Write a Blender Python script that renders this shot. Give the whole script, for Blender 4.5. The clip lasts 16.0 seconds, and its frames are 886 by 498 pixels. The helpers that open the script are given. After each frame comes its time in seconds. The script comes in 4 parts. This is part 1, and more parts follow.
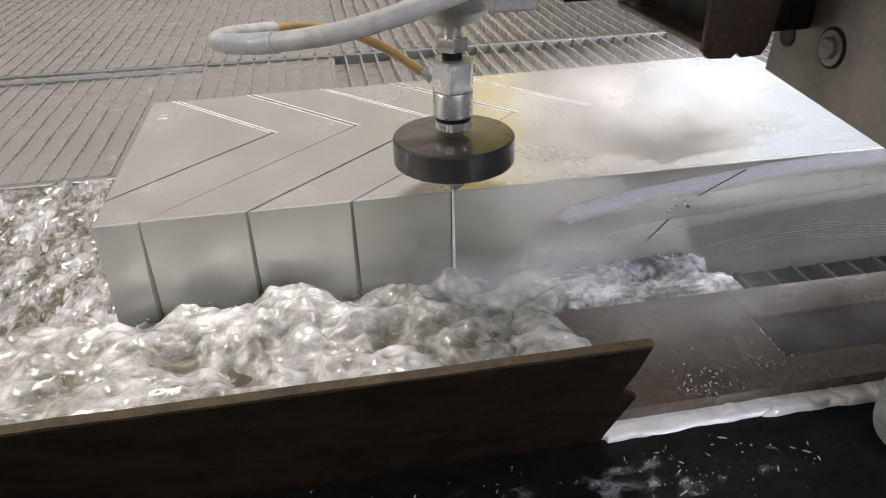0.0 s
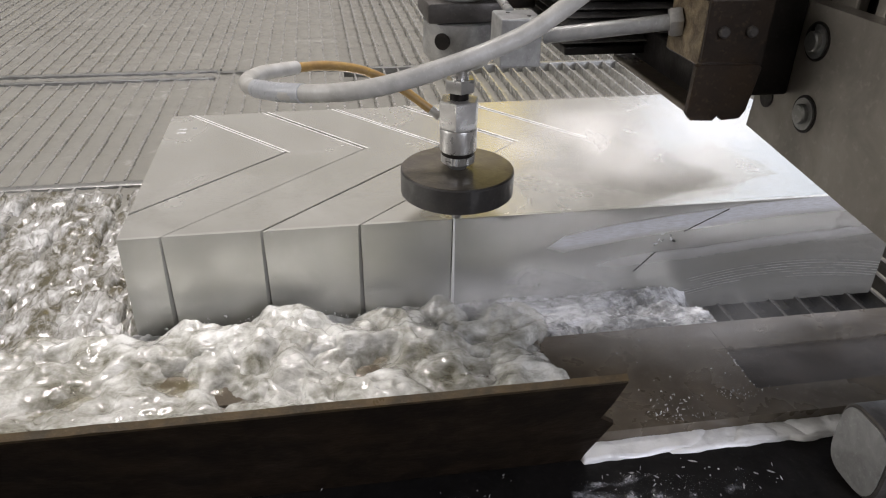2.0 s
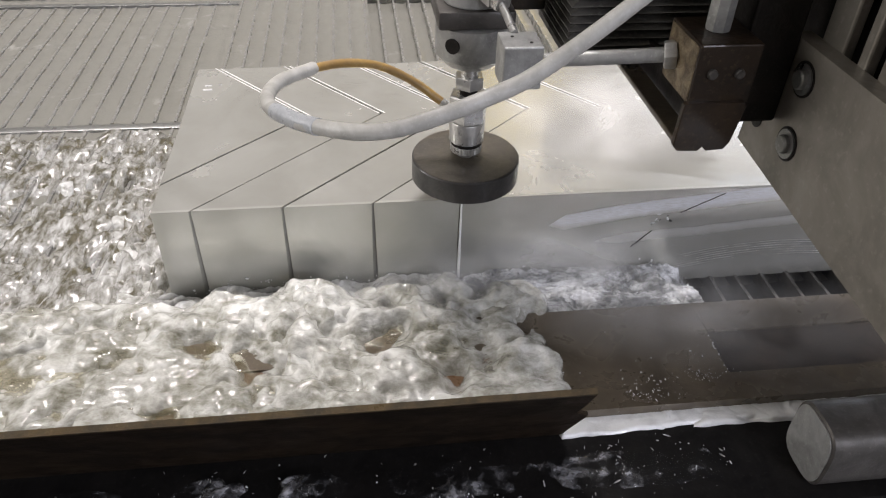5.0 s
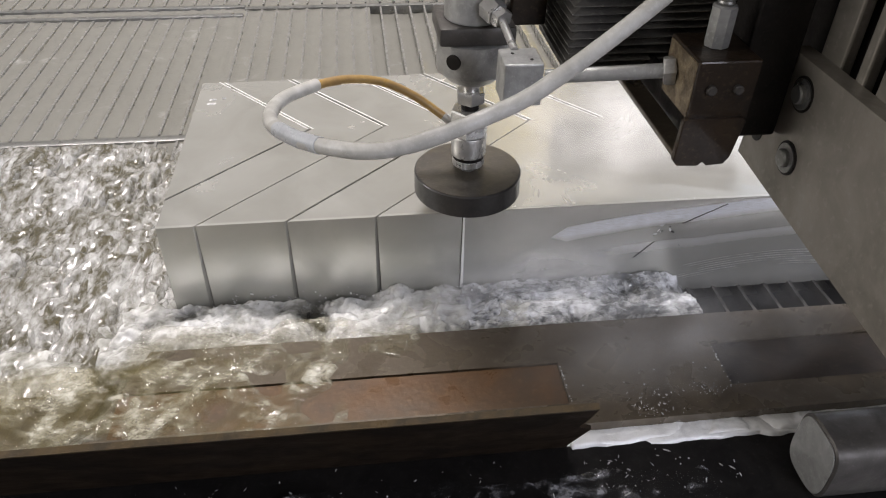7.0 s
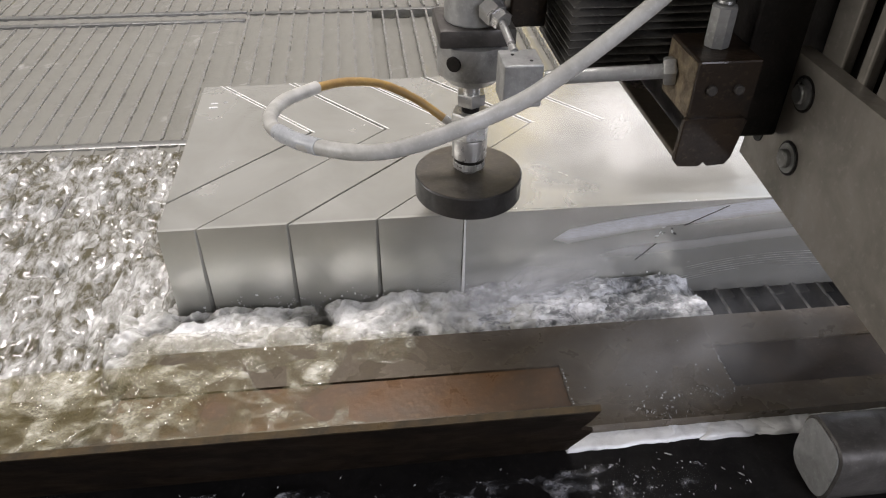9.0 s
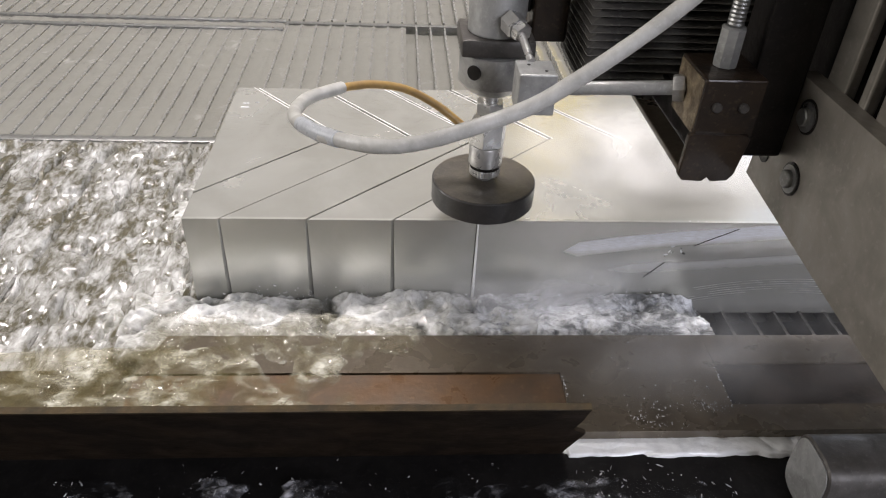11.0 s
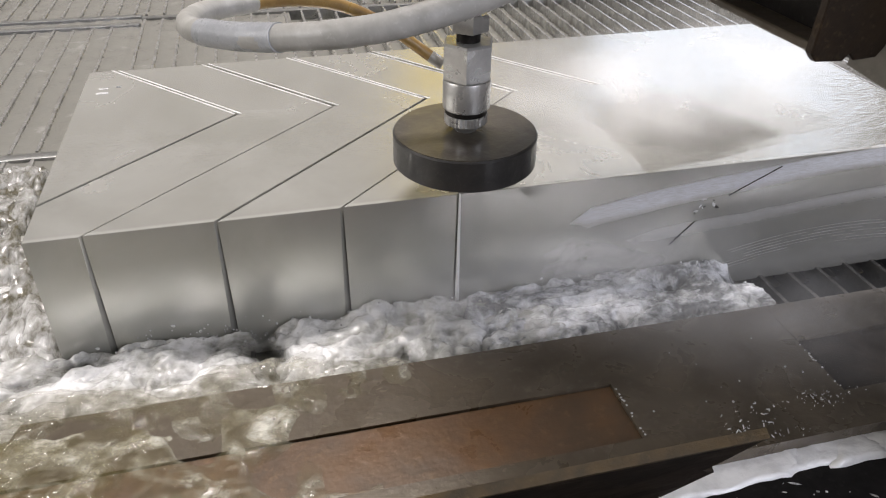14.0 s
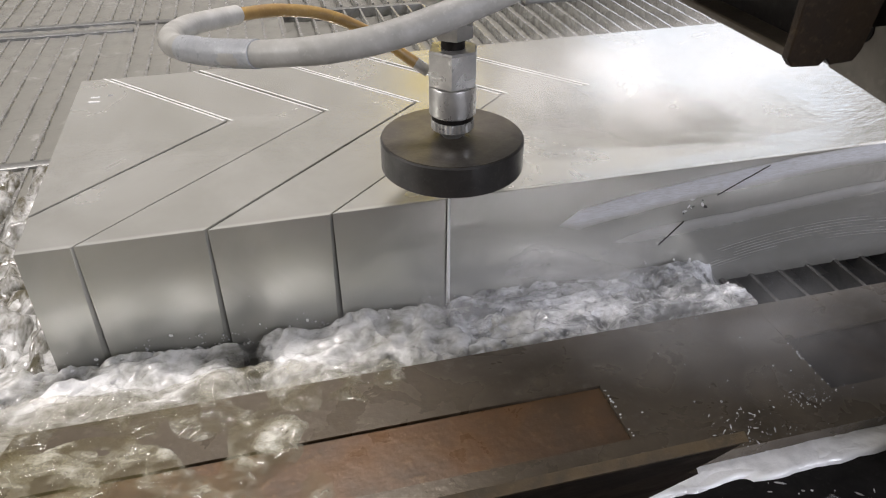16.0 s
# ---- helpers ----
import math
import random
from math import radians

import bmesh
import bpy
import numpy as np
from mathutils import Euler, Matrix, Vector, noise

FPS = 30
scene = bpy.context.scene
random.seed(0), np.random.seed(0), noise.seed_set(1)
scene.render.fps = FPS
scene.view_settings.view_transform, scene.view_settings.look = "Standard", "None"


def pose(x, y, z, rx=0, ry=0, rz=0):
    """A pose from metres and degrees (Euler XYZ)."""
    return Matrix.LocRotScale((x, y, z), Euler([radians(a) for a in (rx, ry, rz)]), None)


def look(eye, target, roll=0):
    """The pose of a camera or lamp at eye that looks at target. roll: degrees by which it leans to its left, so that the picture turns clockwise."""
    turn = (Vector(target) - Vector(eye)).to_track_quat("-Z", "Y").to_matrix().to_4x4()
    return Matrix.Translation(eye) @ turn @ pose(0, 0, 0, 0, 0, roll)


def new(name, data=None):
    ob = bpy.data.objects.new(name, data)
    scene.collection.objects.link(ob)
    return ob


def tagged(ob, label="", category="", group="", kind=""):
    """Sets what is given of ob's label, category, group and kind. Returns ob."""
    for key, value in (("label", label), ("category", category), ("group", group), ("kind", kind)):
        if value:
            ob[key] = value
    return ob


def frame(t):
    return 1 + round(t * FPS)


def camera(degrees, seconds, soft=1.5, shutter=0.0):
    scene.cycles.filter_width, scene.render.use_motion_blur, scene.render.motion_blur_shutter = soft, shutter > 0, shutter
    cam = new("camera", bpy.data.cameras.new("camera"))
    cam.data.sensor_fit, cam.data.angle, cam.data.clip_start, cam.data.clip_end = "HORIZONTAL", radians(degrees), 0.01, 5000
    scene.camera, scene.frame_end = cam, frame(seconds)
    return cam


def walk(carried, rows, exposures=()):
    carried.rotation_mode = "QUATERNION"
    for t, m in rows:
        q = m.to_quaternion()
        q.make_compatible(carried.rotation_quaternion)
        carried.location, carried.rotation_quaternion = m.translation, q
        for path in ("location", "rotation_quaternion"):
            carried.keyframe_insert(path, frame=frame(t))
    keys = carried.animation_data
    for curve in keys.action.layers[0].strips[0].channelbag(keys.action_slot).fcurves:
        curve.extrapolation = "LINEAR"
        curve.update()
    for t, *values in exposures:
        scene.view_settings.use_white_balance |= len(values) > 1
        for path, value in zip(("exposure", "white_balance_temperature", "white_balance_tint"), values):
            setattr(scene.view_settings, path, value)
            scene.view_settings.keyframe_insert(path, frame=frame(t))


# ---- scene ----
cam = camera(62.1, 16.0, soft=1.1)
PATH = [
    (0, (0.166, -0.49, 0.335), (0.453, 1.223, -0.656), -1.6),
    (0.5, (0.168, -0.488, 0.341), (0.47, 1.206, -0.678), -1.9),
    (1, (0.162, -0.49, 0.345), (0.488, 1.198, -0.677), -0.8),
    (1.5, (0.158, -0.497, 0.351), (0.484, 1.205, -0.647), 0.8),
    (2, (0.159, -0.514, 0.369), (0.456, 1.201, -0.618), 1.0),
    (2.5, (0.154, -0.537, 0.38), (0.426, 1.173, -0.621), 2.2),
    (3, (0.156, -0.552, 0.4), (0.394, 1.135, -0.648), 2.7),
    (3.5, (0.158, -0.54, 0.424), (0.382, 1.07, -0.741), 2.6),
    (6, (0.178, -0.511, 0.456), (0.386, 1.045, -0.783), 1.4),
    (6.5, (0.176, -0.512, 0.458), (0.38, 1.053, -0.771), 1.2),
    (7, (0.174, -0.512, 0.46), (0.373, 1.058, -0.763), 1.1),
    (7.5, (0.174, -0.513, 0.459), (0.369, 1.061, -0.759), 1.0),
    (8, (0.175, -0.512, 0.459), (0.365, 1.06, -0.763), 0.6),
    (10.5, (0.177, -0.519, 0.456), (0.346, 1.081, -0.732), 1.6),
    (11, (0.184, -0.538, 0.456), (0.312, 1.082, -0.709), 3.0),
    (11.2, (0.184, -0.53, 0.443), (0.346, 1.101, -0.704), 2.4),
    (11.5, (0.173, -0.504, 0.433), (0.454, 1.102, -0.724), 0.6),
    (11.7, (0.164, -0.484, 0.428), (0.504, 1.123, -0.711), -1.0),
    (12, (0.161, -0.464, 0.412), (0.503, 1.147, -0.723), -2.4),
    (12.2, (0.153, -0.448, 0.395), (0.535, 1.143, -0.754), -2.0),
    (12.5, (0.159, -0.427, 0.372), (0.554, 1.163, -0.775), -2.0),
    (13, (0.149, -0.407, 0.346), (0.616, 1.212, -0.73), 1.0),
    (13.5, (0.143, -0.396, 0.333), (0.578, 1.226, -0.753), 0.8),
    (14, (0.142, -0.394, 0.331), (0.568, 1.215, -0.778), 1.1),
    (14.5, (0.143, -0.392, 0.333), (0.581, 1.206, -0.787), 1.1),
    (15, (0.145, -0.393, 0.334), (0.564, 1.215, -0.779), 0.5),
    (15.5, (0.147, -0.393, 0.335), (0.564, 1.215, -0.779), 0.3),
    (16, (0.149, -0.396, 0.337), (0.571, 1.209, -0.779), 0.2),
]
walk(cam, [(t, look(eye, target, roll)) for t, eye, target, roll in PATH],
     [(0, 0.05), (2, 0.0), (3.5, 0.08), (7.5, 0.05), (10.6, 0.1), (11.5, 0.26), (12.2, 0.24), (13.2, 0.06), (16, 0.02)])

# ---- light: daylight from the open gable behind the tank and from the skylight ----
world = bpy.data.worlds.new("world")
scene.world = world
world.use_nodes = True
wn = world.node_tree.nodes
sky = wn.new("ShaderNodeTexSky")
sky.sky_type = "NISHITA"
sky.sun_disc = False
sky.sun_elevation = radians(38)
sky.sun_rotation = radians(-10)
world.node_tree.links.new(sky.outputs[0], wn["Background"].inputs[0])
wn["Background"].inputs[1].default_value = 0.10


def window_light(name, at, target, width, height, watts, colour):
    data = bpy.data.lights.new(name, "AREA")
    data.shape, data.size, data.size_y, data.energy, data.color = "RECTANGLE", width, height, watts, colour
    ob = new(name, data)
    ob.matrix_world = look(at, target)
    return ob


window_light("gable_daylight", (5.0, 5.85, 2.75), (5.0, 0, 2.75), 3.4, 3.1, 30, (0.86, 0.885, 1.0))
window_light("skylight_daylight", (0.3, 1.7, 4.85), (0.3, 1.7, 0), 2.4, 1.3, 340, (1.0, 0.94, 0.925))
window_light("side_daylight", (-4.85, 0.2, 2.0), (0, 0.2, 1.6), 3.6, 2.0, 140, (1.0, 0.945, 0.9))
window_light("front_daylight", (3.0, -4.85, 2.5), (2.0, 0, 1.0), 3.4, 1.8, 190, (0.88, 0.885, 1.0))


# ---- materials ----
def nodes_of(name):
    m = bpy.data.materials.new(name)
    m.use_nodes = True
    nt = m.node_tree
    b = nt.nodes["Principled BSDF"]
    return m, nt, b


def node(nt, kind, **sockets):
    n = nt.nodes.new(kind)
    for k, v in sockets.items():
        n.inputs[k.replace("_", " ")].default_value = v
    return n


def coords(nt, stretch=(1, 1, 1), space="Object"):
    tc = nt.nodes.new("ShaderNodeTexCoord")
    mp = nt.nodes.new("ShaderNodeMapping")
    mp.inputs["Scale"].default_value = stretch
    nt.links.new(tc.outputs[space], mp.inputs["Vector"])
    return mp.outputs[0]


def ramp(nt, src, stops):
    r = nt.nodes.new("ShaderNodeValToRGB")
    e = r.color_ramp.elements
    while len(e) < len(stops):
        e.new(0.5)
    for el, (p, c) in zip(e, stops):
        el.position = p
        el.color = (*c, 1) if len(c) == 3 else c
    nt.links.new(src, r.inputs[0])
    return r.outputs[0]


def grey(v):
    return (v, v, v)


def noise_tex(nt, vec, scale, detail=4.0, rough=0.55, distort=0.0):
    n = nt.nodes.new("ShaderNodeTexNoise")
    n.inputs["Scale"].default_value = scale
    n.inputs["Detail"].default_value = detail
    n.inputs["Roughness"].default_value = rough
    n.inputs["Distortion"].default_value = distort
    nt.links.new(vec, n.inputs["Vector"])
    return n.outputs["Fac"]


def blend(nt, fac, a, b, mode="MIX"):
    m = nt.nodes.new("ShaderNodeMix")
    m.data_type, m.blend_type = "RGBA", mode
    for sock, v in ((m.inputs[0], fac), (m.inputs[6], a), (m.inputs[7], b)):
        if isinstance(v, bpy.types.NodeSocket):
            nt.links.new(v, sock)
        else:
            sock.default_value = v if isinstance(v, float) else (*v, 1)
    return m.outputs[2]


def bump(nt, bsdf, height, strength, distance=0.001):
    b = nt.nodes.new("ShaderNodeBump")
    b.inputs["Strength"].default_value = strength
    b.inputs["Distance"].default_value = distance
    nt.links.new(height, b.inputs["Height"])
    nt.links.new(b.outputs[0], bsdf.inputs["Normal"])


def worn(name, base, dark, light, metal, rough, scale=25.0, grain=(1, 1, 1), relief=0.3, wet=0.0):
    """A worn surface: patches of dark and light over the base at two scales, uneven gloss and fine relief."""
    m, nt, b = nodes_of(name)
    v = coords(nt, grain)
    big = noise_tex(nt, v, scale, 5, 0.6, 0.4)
    fine = noise_tex(nt, v, scale * 9, 5, 0.6)
    c = blend(nt, ramp(nt, big, [(0.35, grey(0)), (0.62, grey(1))]), base, dark)
    c = blend(nt, ramp(nt, fine, [(0.56, grey(0)), (0.86, grey(0.6))]), c, light)
    nt.links.new(c, b.inputs["Base Color"])
    nt.links.new(ramp(nt, big, [(0.3, grey(max(rough - 0.14, 0.05))), (0.75, grey(min(rough + 0.18, 1)))]), b.inputs["Roughness"])
    b.inputs["Metallic"].default_value = metal
    b.inputs["Coat Weight"].default_value = wet
    b.inputs["Coat Roughness"].default_value = 0.08
    bump(nt, b, fine, relief, 0.0008)
    return m


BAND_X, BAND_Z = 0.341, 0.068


def block_material():
    """Bright aluminium plate: milled grain, water film, and on its long side scuffed bands with their highlight painted
    in.
    """
    m, nt, b = nodes_of("milled_aluminium")
    v = coords(nt)
    grain = noise_tex(nt, coords(nt, (3, 60, 60)), 12, 4, 0.6)
    film = noise_tex(nt, v, 14, 5, 0.6, 0.6)
    drops = noise_tex(nt, v, 160, 3, 0.5)
    sep = nt.nodes.new("ShaderNodeSeparateXYZ")
    nt.links.new(v, sep.inputs[0])

    def calc(op, a, c=0.0):
        n = nt.nodes.new("ShaderNodeMath")
        n.operation = op
        for s, q in zip(n.inputs, (a, c)):
            if isinstance(q, bpy.types.NodeSocket):
                nt.links.new(q, s)
            else:
                s.default_value = q
        return n.outputs[0]

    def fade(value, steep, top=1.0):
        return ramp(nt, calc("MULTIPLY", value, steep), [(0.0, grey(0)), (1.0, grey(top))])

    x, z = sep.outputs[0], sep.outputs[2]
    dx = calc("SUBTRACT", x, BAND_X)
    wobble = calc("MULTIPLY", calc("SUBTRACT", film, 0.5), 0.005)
    # pale colour carries the highlight along the scuffed side as well as the scuffs
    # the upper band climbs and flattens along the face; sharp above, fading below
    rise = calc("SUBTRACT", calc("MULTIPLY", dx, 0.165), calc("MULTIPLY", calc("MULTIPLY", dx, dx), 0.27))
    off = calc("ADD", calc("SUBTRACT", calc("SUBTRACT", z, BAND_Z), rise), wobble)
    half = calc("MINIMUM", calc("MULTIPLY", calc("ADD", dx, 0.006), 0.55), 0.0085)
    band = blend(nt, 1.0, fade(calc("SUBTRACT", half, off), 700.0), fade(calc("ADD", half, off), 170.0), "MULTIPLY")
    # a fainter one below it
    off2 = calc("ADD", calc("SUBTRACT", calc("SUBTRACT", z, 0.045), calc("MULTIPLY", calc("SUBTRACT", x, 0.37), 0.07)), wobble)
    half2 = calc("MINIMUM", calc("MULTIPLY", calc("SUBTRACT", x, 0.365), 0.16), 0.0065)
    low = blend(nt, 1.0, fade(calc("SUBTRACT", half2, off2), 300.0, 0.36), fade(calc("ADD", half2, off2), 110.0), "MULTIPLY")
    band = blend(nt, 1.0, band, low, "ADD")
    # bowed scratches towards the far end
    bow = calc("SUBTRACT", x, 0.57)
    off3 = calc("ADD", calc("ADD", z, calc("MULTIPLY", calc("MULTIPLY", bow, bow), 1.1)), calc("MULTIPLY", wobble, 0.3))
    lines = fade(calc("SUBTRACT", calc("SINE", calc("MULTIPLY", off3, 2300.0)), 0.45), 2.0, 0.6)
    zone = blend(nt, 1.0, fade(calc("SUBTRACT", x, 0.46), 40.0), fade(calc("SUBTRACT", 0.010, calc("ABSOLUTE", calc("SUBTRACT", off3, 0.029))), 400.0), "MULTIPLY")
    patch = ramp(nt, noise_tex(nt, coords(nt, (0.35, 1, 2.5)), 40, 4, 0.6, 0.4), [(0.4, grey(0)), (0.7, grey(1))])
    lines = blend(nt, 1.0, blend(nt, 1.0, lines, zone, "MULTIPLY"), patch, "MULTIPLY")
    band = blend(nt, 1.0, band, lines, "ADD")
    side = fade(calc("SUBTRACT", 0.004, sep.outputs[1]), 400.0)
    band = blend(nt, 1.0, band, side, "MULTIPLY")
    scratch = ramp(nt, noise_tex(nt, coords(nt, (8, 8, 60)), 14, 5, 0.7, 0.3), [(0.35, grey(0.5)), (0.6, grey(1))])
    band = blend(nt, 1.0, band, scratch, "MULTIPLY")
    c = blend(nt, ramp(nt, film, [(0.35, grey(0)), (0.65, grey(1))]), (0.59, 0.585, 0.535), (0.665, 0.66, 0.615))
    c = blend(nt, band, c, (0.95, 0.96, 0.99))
    nt.links.new(c, b.inputs["Base Color"])
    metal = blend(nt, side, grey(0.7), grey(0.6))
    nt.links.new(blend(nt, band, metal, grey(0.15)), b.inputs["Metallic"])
    r = ramp(nt, film, [(0.3, grey(0.2)), (0.7, grey(0.29))])
    r = blend(nt, side, r, grey(0.25))
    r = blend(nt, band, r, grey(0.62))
    nt.links.new(r, b.inputs["Roughness"])
    h = blend(nt, 0.35, grain, drops)
    # standing water lies in ripples towards the far end
    wet = ramp(nt, calc("ADD", calc("MULTIPLY", calc("SUBTRACT", x, 0.5), 5.0), calc("SUBTRACT", film, 0.5)), [(0.1, grey(0)), (0.6, grey(1))])
    h = blend(nt, wet, h, blend(nt, 1.0, noise_tex(nt, coords(nt, (0.6, 1.2, 1)), 110, 3, 0.5, 1.0), grey(8.0), "MULTIPLY"))
    bump(nt, b, h, 0.16, 0.0006)
    return m


def water_material(name, tint, white, rough=0.09, foam_at=(0.5, 0.62), scale=30.0, relief=0.6):
    """Churned grey water with streaks of white foam."""
    m, nt, b = nodes_of(name)
    v = coords(nt)
    big = noise_tex(nt, v, scale, 6, 0.65, 1.2)
    fine = noise_tex(nt, v, scale * 6, 4, 0.6, 0.8)
    f = ramp(nt, big, [(foam_at[0], grey(0)), (foam_at[1], grey(1))])
    c = blend(nt, f, tint, white)
    nt.links.new(c, b.inputs["Base Color"])
    b.inputs["Roughness"].default_value = rough
    b.inputs["IOR"].default_value = 1.33
    b.inputs["Coat Weight"].default_value = 0.5
    b.inputs["Coat Roughness"].default_value = 0.05
    bump(nt, b, fine, relief, 0.003)
    return m


def foam_material(name, murk, white, spread, clear=1.0, run=(0.7, 0.9, 1.0), relief=0.6):
    """Aerated water: murky olive-grey under strings and specks of froth that lie along the run, wet all over. clear: the least opacity."""
    m, nt, b = nodes_of(name)
    v = coords(nt, run)
    patches = noise_tex(nt, v, 26, 4, 0.6, 0.5)
    strings = noise_tex(nt, v, 95, 5, 0.65, 0.25)
    fine = noise_tex(nt, v, 300, 4, 0.6, 0.1)
    f = ramp(nt, blend(nt, 0.5, patches, strings), [(spread[0], grey(0)), (spread[1], grey(1))])
    c = blend(nt, f, murk, white)
    nt.links.new(c, b.inputs["Base Color"])
    if clear < 1:
        sep = nt.nodes.new("ShaderNodeSeparateXYZ")
        nt.links.new(coords(nt, (1, 1, 50)), sep.inputs[0])
        rim = nt.nodes.new("ShaderNodeMath")
        rim.operation = "ADD"
        rim.inputs[1].default_value = 0.5
        nt.links.new(sep.outputs[2], rim.inputs[0])
        body = ramp(nt, f, [(0.0, grey(clear)), (0.9, grey(0.95))])
        thin = ramp(nt, rim.outputs[0], [(0.15, grey(0)), (0.6, grey(1))])
        nt.links.new(blend(nt, 1.0, body, thin, "MULTIPLY"), b.inputs["Alpha"])
    nt.links.new(ramp(nt, f, [(0.0, grey(0.08)), (1.0, grey(0.27))]), b.inputs["Roughness"])
    b.inputs["IOR"].default_value = 1.4
    b.inputs["Coat Weight"].default_value = 0.9
    b.inputs["Coat Roughness"].default_value = 0.03
    bump(nt, b, blend(nt, 0.3, strings, fine), relief, 0.006)
    return m


def mist_material(strength, seed, size):
    """Drifting spray: scattering that thins out towards the rim of each layer."""
    m = bpy.data.materials.new("spray_mist")
    m.use_nodes = True
    nt = m.node_tree
    nt.nodes.clear()
    out = nt.nodes.new("ShaderNodeOutputMaterial")
    mixer = nt.nodes.new("ShaderNodeMixShader")
    clear = nt.nodes.new("ShaderNodeBsdfTransparent")
    white = nt.nodes.new("ShaderNodeBsdfDiffuse")
    through_light = nt.nodes.new("ShaderNodeBsdfTranslucent")
    both = nt.nodes.new("ShaderNodeMixShader")
    both.inputs[0].default_value = 0.25
    for s in (white, through_light):
        s.inputs["Color"].default_value = (0.95, 0.945, 0.945, 1)
    tc = nt.nodes.new("ShaderNodeTexCoord")
    mp = nt.nodes.new("ShaderNodeMapping")
    mp.inputs["Location"].default_value = (seed * 3.1, seed * 1.7, seed)
    mp.inputs["Scale"].default_value = [q * 16 for q in size]
    nt.links.new(tc.outputs["Object"], mp.inputs["Vector"])
    n = noise_tex(nt, mp.outputs[0], 1.0, 5, 0.55, 0.5)
    grad = nt.nodes.new("ShaderNodeTexGradient")
    grad.gradient_type = "SPHERICAL"
    nt.links.new(tc.outputs["Object"], grad.inputs["Vector"])
    edge = ramp(nt, grad.outputs["Fac"], [(0.0, grey(0)), (0.35, grey(0.25)), (0.9, grey(1))])
    a = blend(nt, 1.0, edge, ramp(nt, n, [(0.28, grey(0)), (0.7, grey(strength))]), "MULTIPLY")
    nt.links.new(clear.outputs[0], mixer.inputs[1])
    nt.links.new(white.outputs[0], both.inputs[1])
    nt.links.new(through_light.outputs[0], both.inputs[2])
    nt.links.new(both.outputs[0], mixer.inputs[2])
    nt.links.new(a, mixer.inputs[0])
    nt.links.new(mixer.outputs[0], out.inputs[0])
    return m


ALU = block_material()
STEEL = worn("wet_grey_steel", (0.42, 0.42, 0.41), (0.24, 0.24, 0.23), (0.6, 0.6, 0.58), 0.85, 0.38, 40)
CHROME = worn("scuffed_bright_steel", (0.64, 0.63, 0.61), (0.45, 0.445, 0.43), (0.8, 0.79, 0.77), 0.7, 0.34, 60, relief=0.2)
PLATE = worn("painted_grey_plate", (0.265, 0.243, 0.21), (0.17, 0.155, 0.132), (0.39, 0.365, 0.325), 0.35, 0.42, 22, relief=0.15)
LIMED = worn("limescaled_grey_metal", (0.45, 0.45, 0.44), (0.28, 0.28, 0.27), (0.68, 0.67, 0.65), 0.5, 0.5, 45)
DARK = worn("black_oxide_steel", (0.025, 0.022, 0.02), (0.014, 0.012, 0.011), (0.07, 0.062, 0.055), 0.5, 0.45, 40)
RUST = worn("rusted_brown_steel", (0.036, 0.022, 0.012), (0.014, 0.0095, 0.007), (0.13, 0.09, 0.05), 0.3, 0.5, 35, relief=0.5, wet=0.3)
BAR = worn("wet_mill_scale_steel", (0.15, 0.122, 0.088), (0.085, 0.068, 0.048), (0.24, 0.2, 0.15), 0.4, 0.3, 20, relief=0.35, wet=0.5)
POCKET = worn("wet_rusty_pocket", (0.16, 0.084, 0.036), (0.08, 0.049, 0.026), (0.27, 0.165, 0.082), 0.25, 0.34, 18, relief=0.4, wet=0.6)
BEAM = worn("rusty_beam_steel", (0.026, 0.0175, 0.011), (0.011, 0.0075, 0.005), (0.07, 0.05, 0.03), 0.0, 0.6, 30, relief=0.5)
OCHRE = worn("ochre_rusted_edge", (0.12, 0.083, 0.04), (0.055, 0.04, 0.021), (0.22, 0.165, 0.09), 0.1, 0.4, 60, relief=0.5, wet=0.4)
SLATS = worn("old_slat_steel", (0.58, 0.575, 0.55), (0.3, 0.295, 0.28), (0.78, 0.78, 0.76), 0.6, 0.26, 50)
BLACK = worn("wet_black_steel", (0.015, 0.0135, 0.013), (0.008, 0.0072, 0.007), (0.036, 0.033, 0.032), 0.0, 0.6, 30, relief=0.3)
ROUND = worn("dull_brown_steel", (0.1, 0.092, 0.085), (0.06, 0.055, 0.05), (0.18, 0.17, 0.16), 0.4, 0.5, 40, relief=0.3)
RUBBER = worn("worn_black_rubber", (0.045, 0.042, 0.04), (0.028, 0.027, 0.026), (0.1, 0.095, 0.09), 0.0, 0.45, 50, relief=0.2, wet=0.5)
HOSE = worn("chalky_white_hose", (0.55, 0.54, 0.51), (0.4, 0.39, 0.36), (0.72, 0.71, 0.68), 0.0, 0.45, 60, relief=0.2)
AMBER = worn("amber_stained_tube", (0.42, 0.27, 0.09), (0.28, 0.17, 0.06), (0.55, 0.42, 0.22), 0.0, 0.35, 60, relief=0.15)
TAPE = worn("blue_grey_tape", (0.5, 0.515, 0.535), (0.36, 0.37, 0.39), (0.66, 0.67, 0.69), 0.0, 0.3, 70, relief=0.3)
BELLOWS = worn("black_bellows_cloth", (0.13, 0.123, 0.112), (0.045, 0.042, 0.038), (0.42, 0.4, 0.37), 0.0, 0.6, 30, relief=0.3)
CONCRETE = worn("stained_concrete", (0.3, 0.29, 0.27), (0.2, 0.19, 0.18), (0.38, 0.37, 0.35), 0.0, 0.85, 3)
WALL = worn("dusty_wall_paint", (0.36, 0.35, 0.33), (0.28, 0.27, 0.25), (0.45, 0.44, 0.42), 0.0, 0.8, 2)
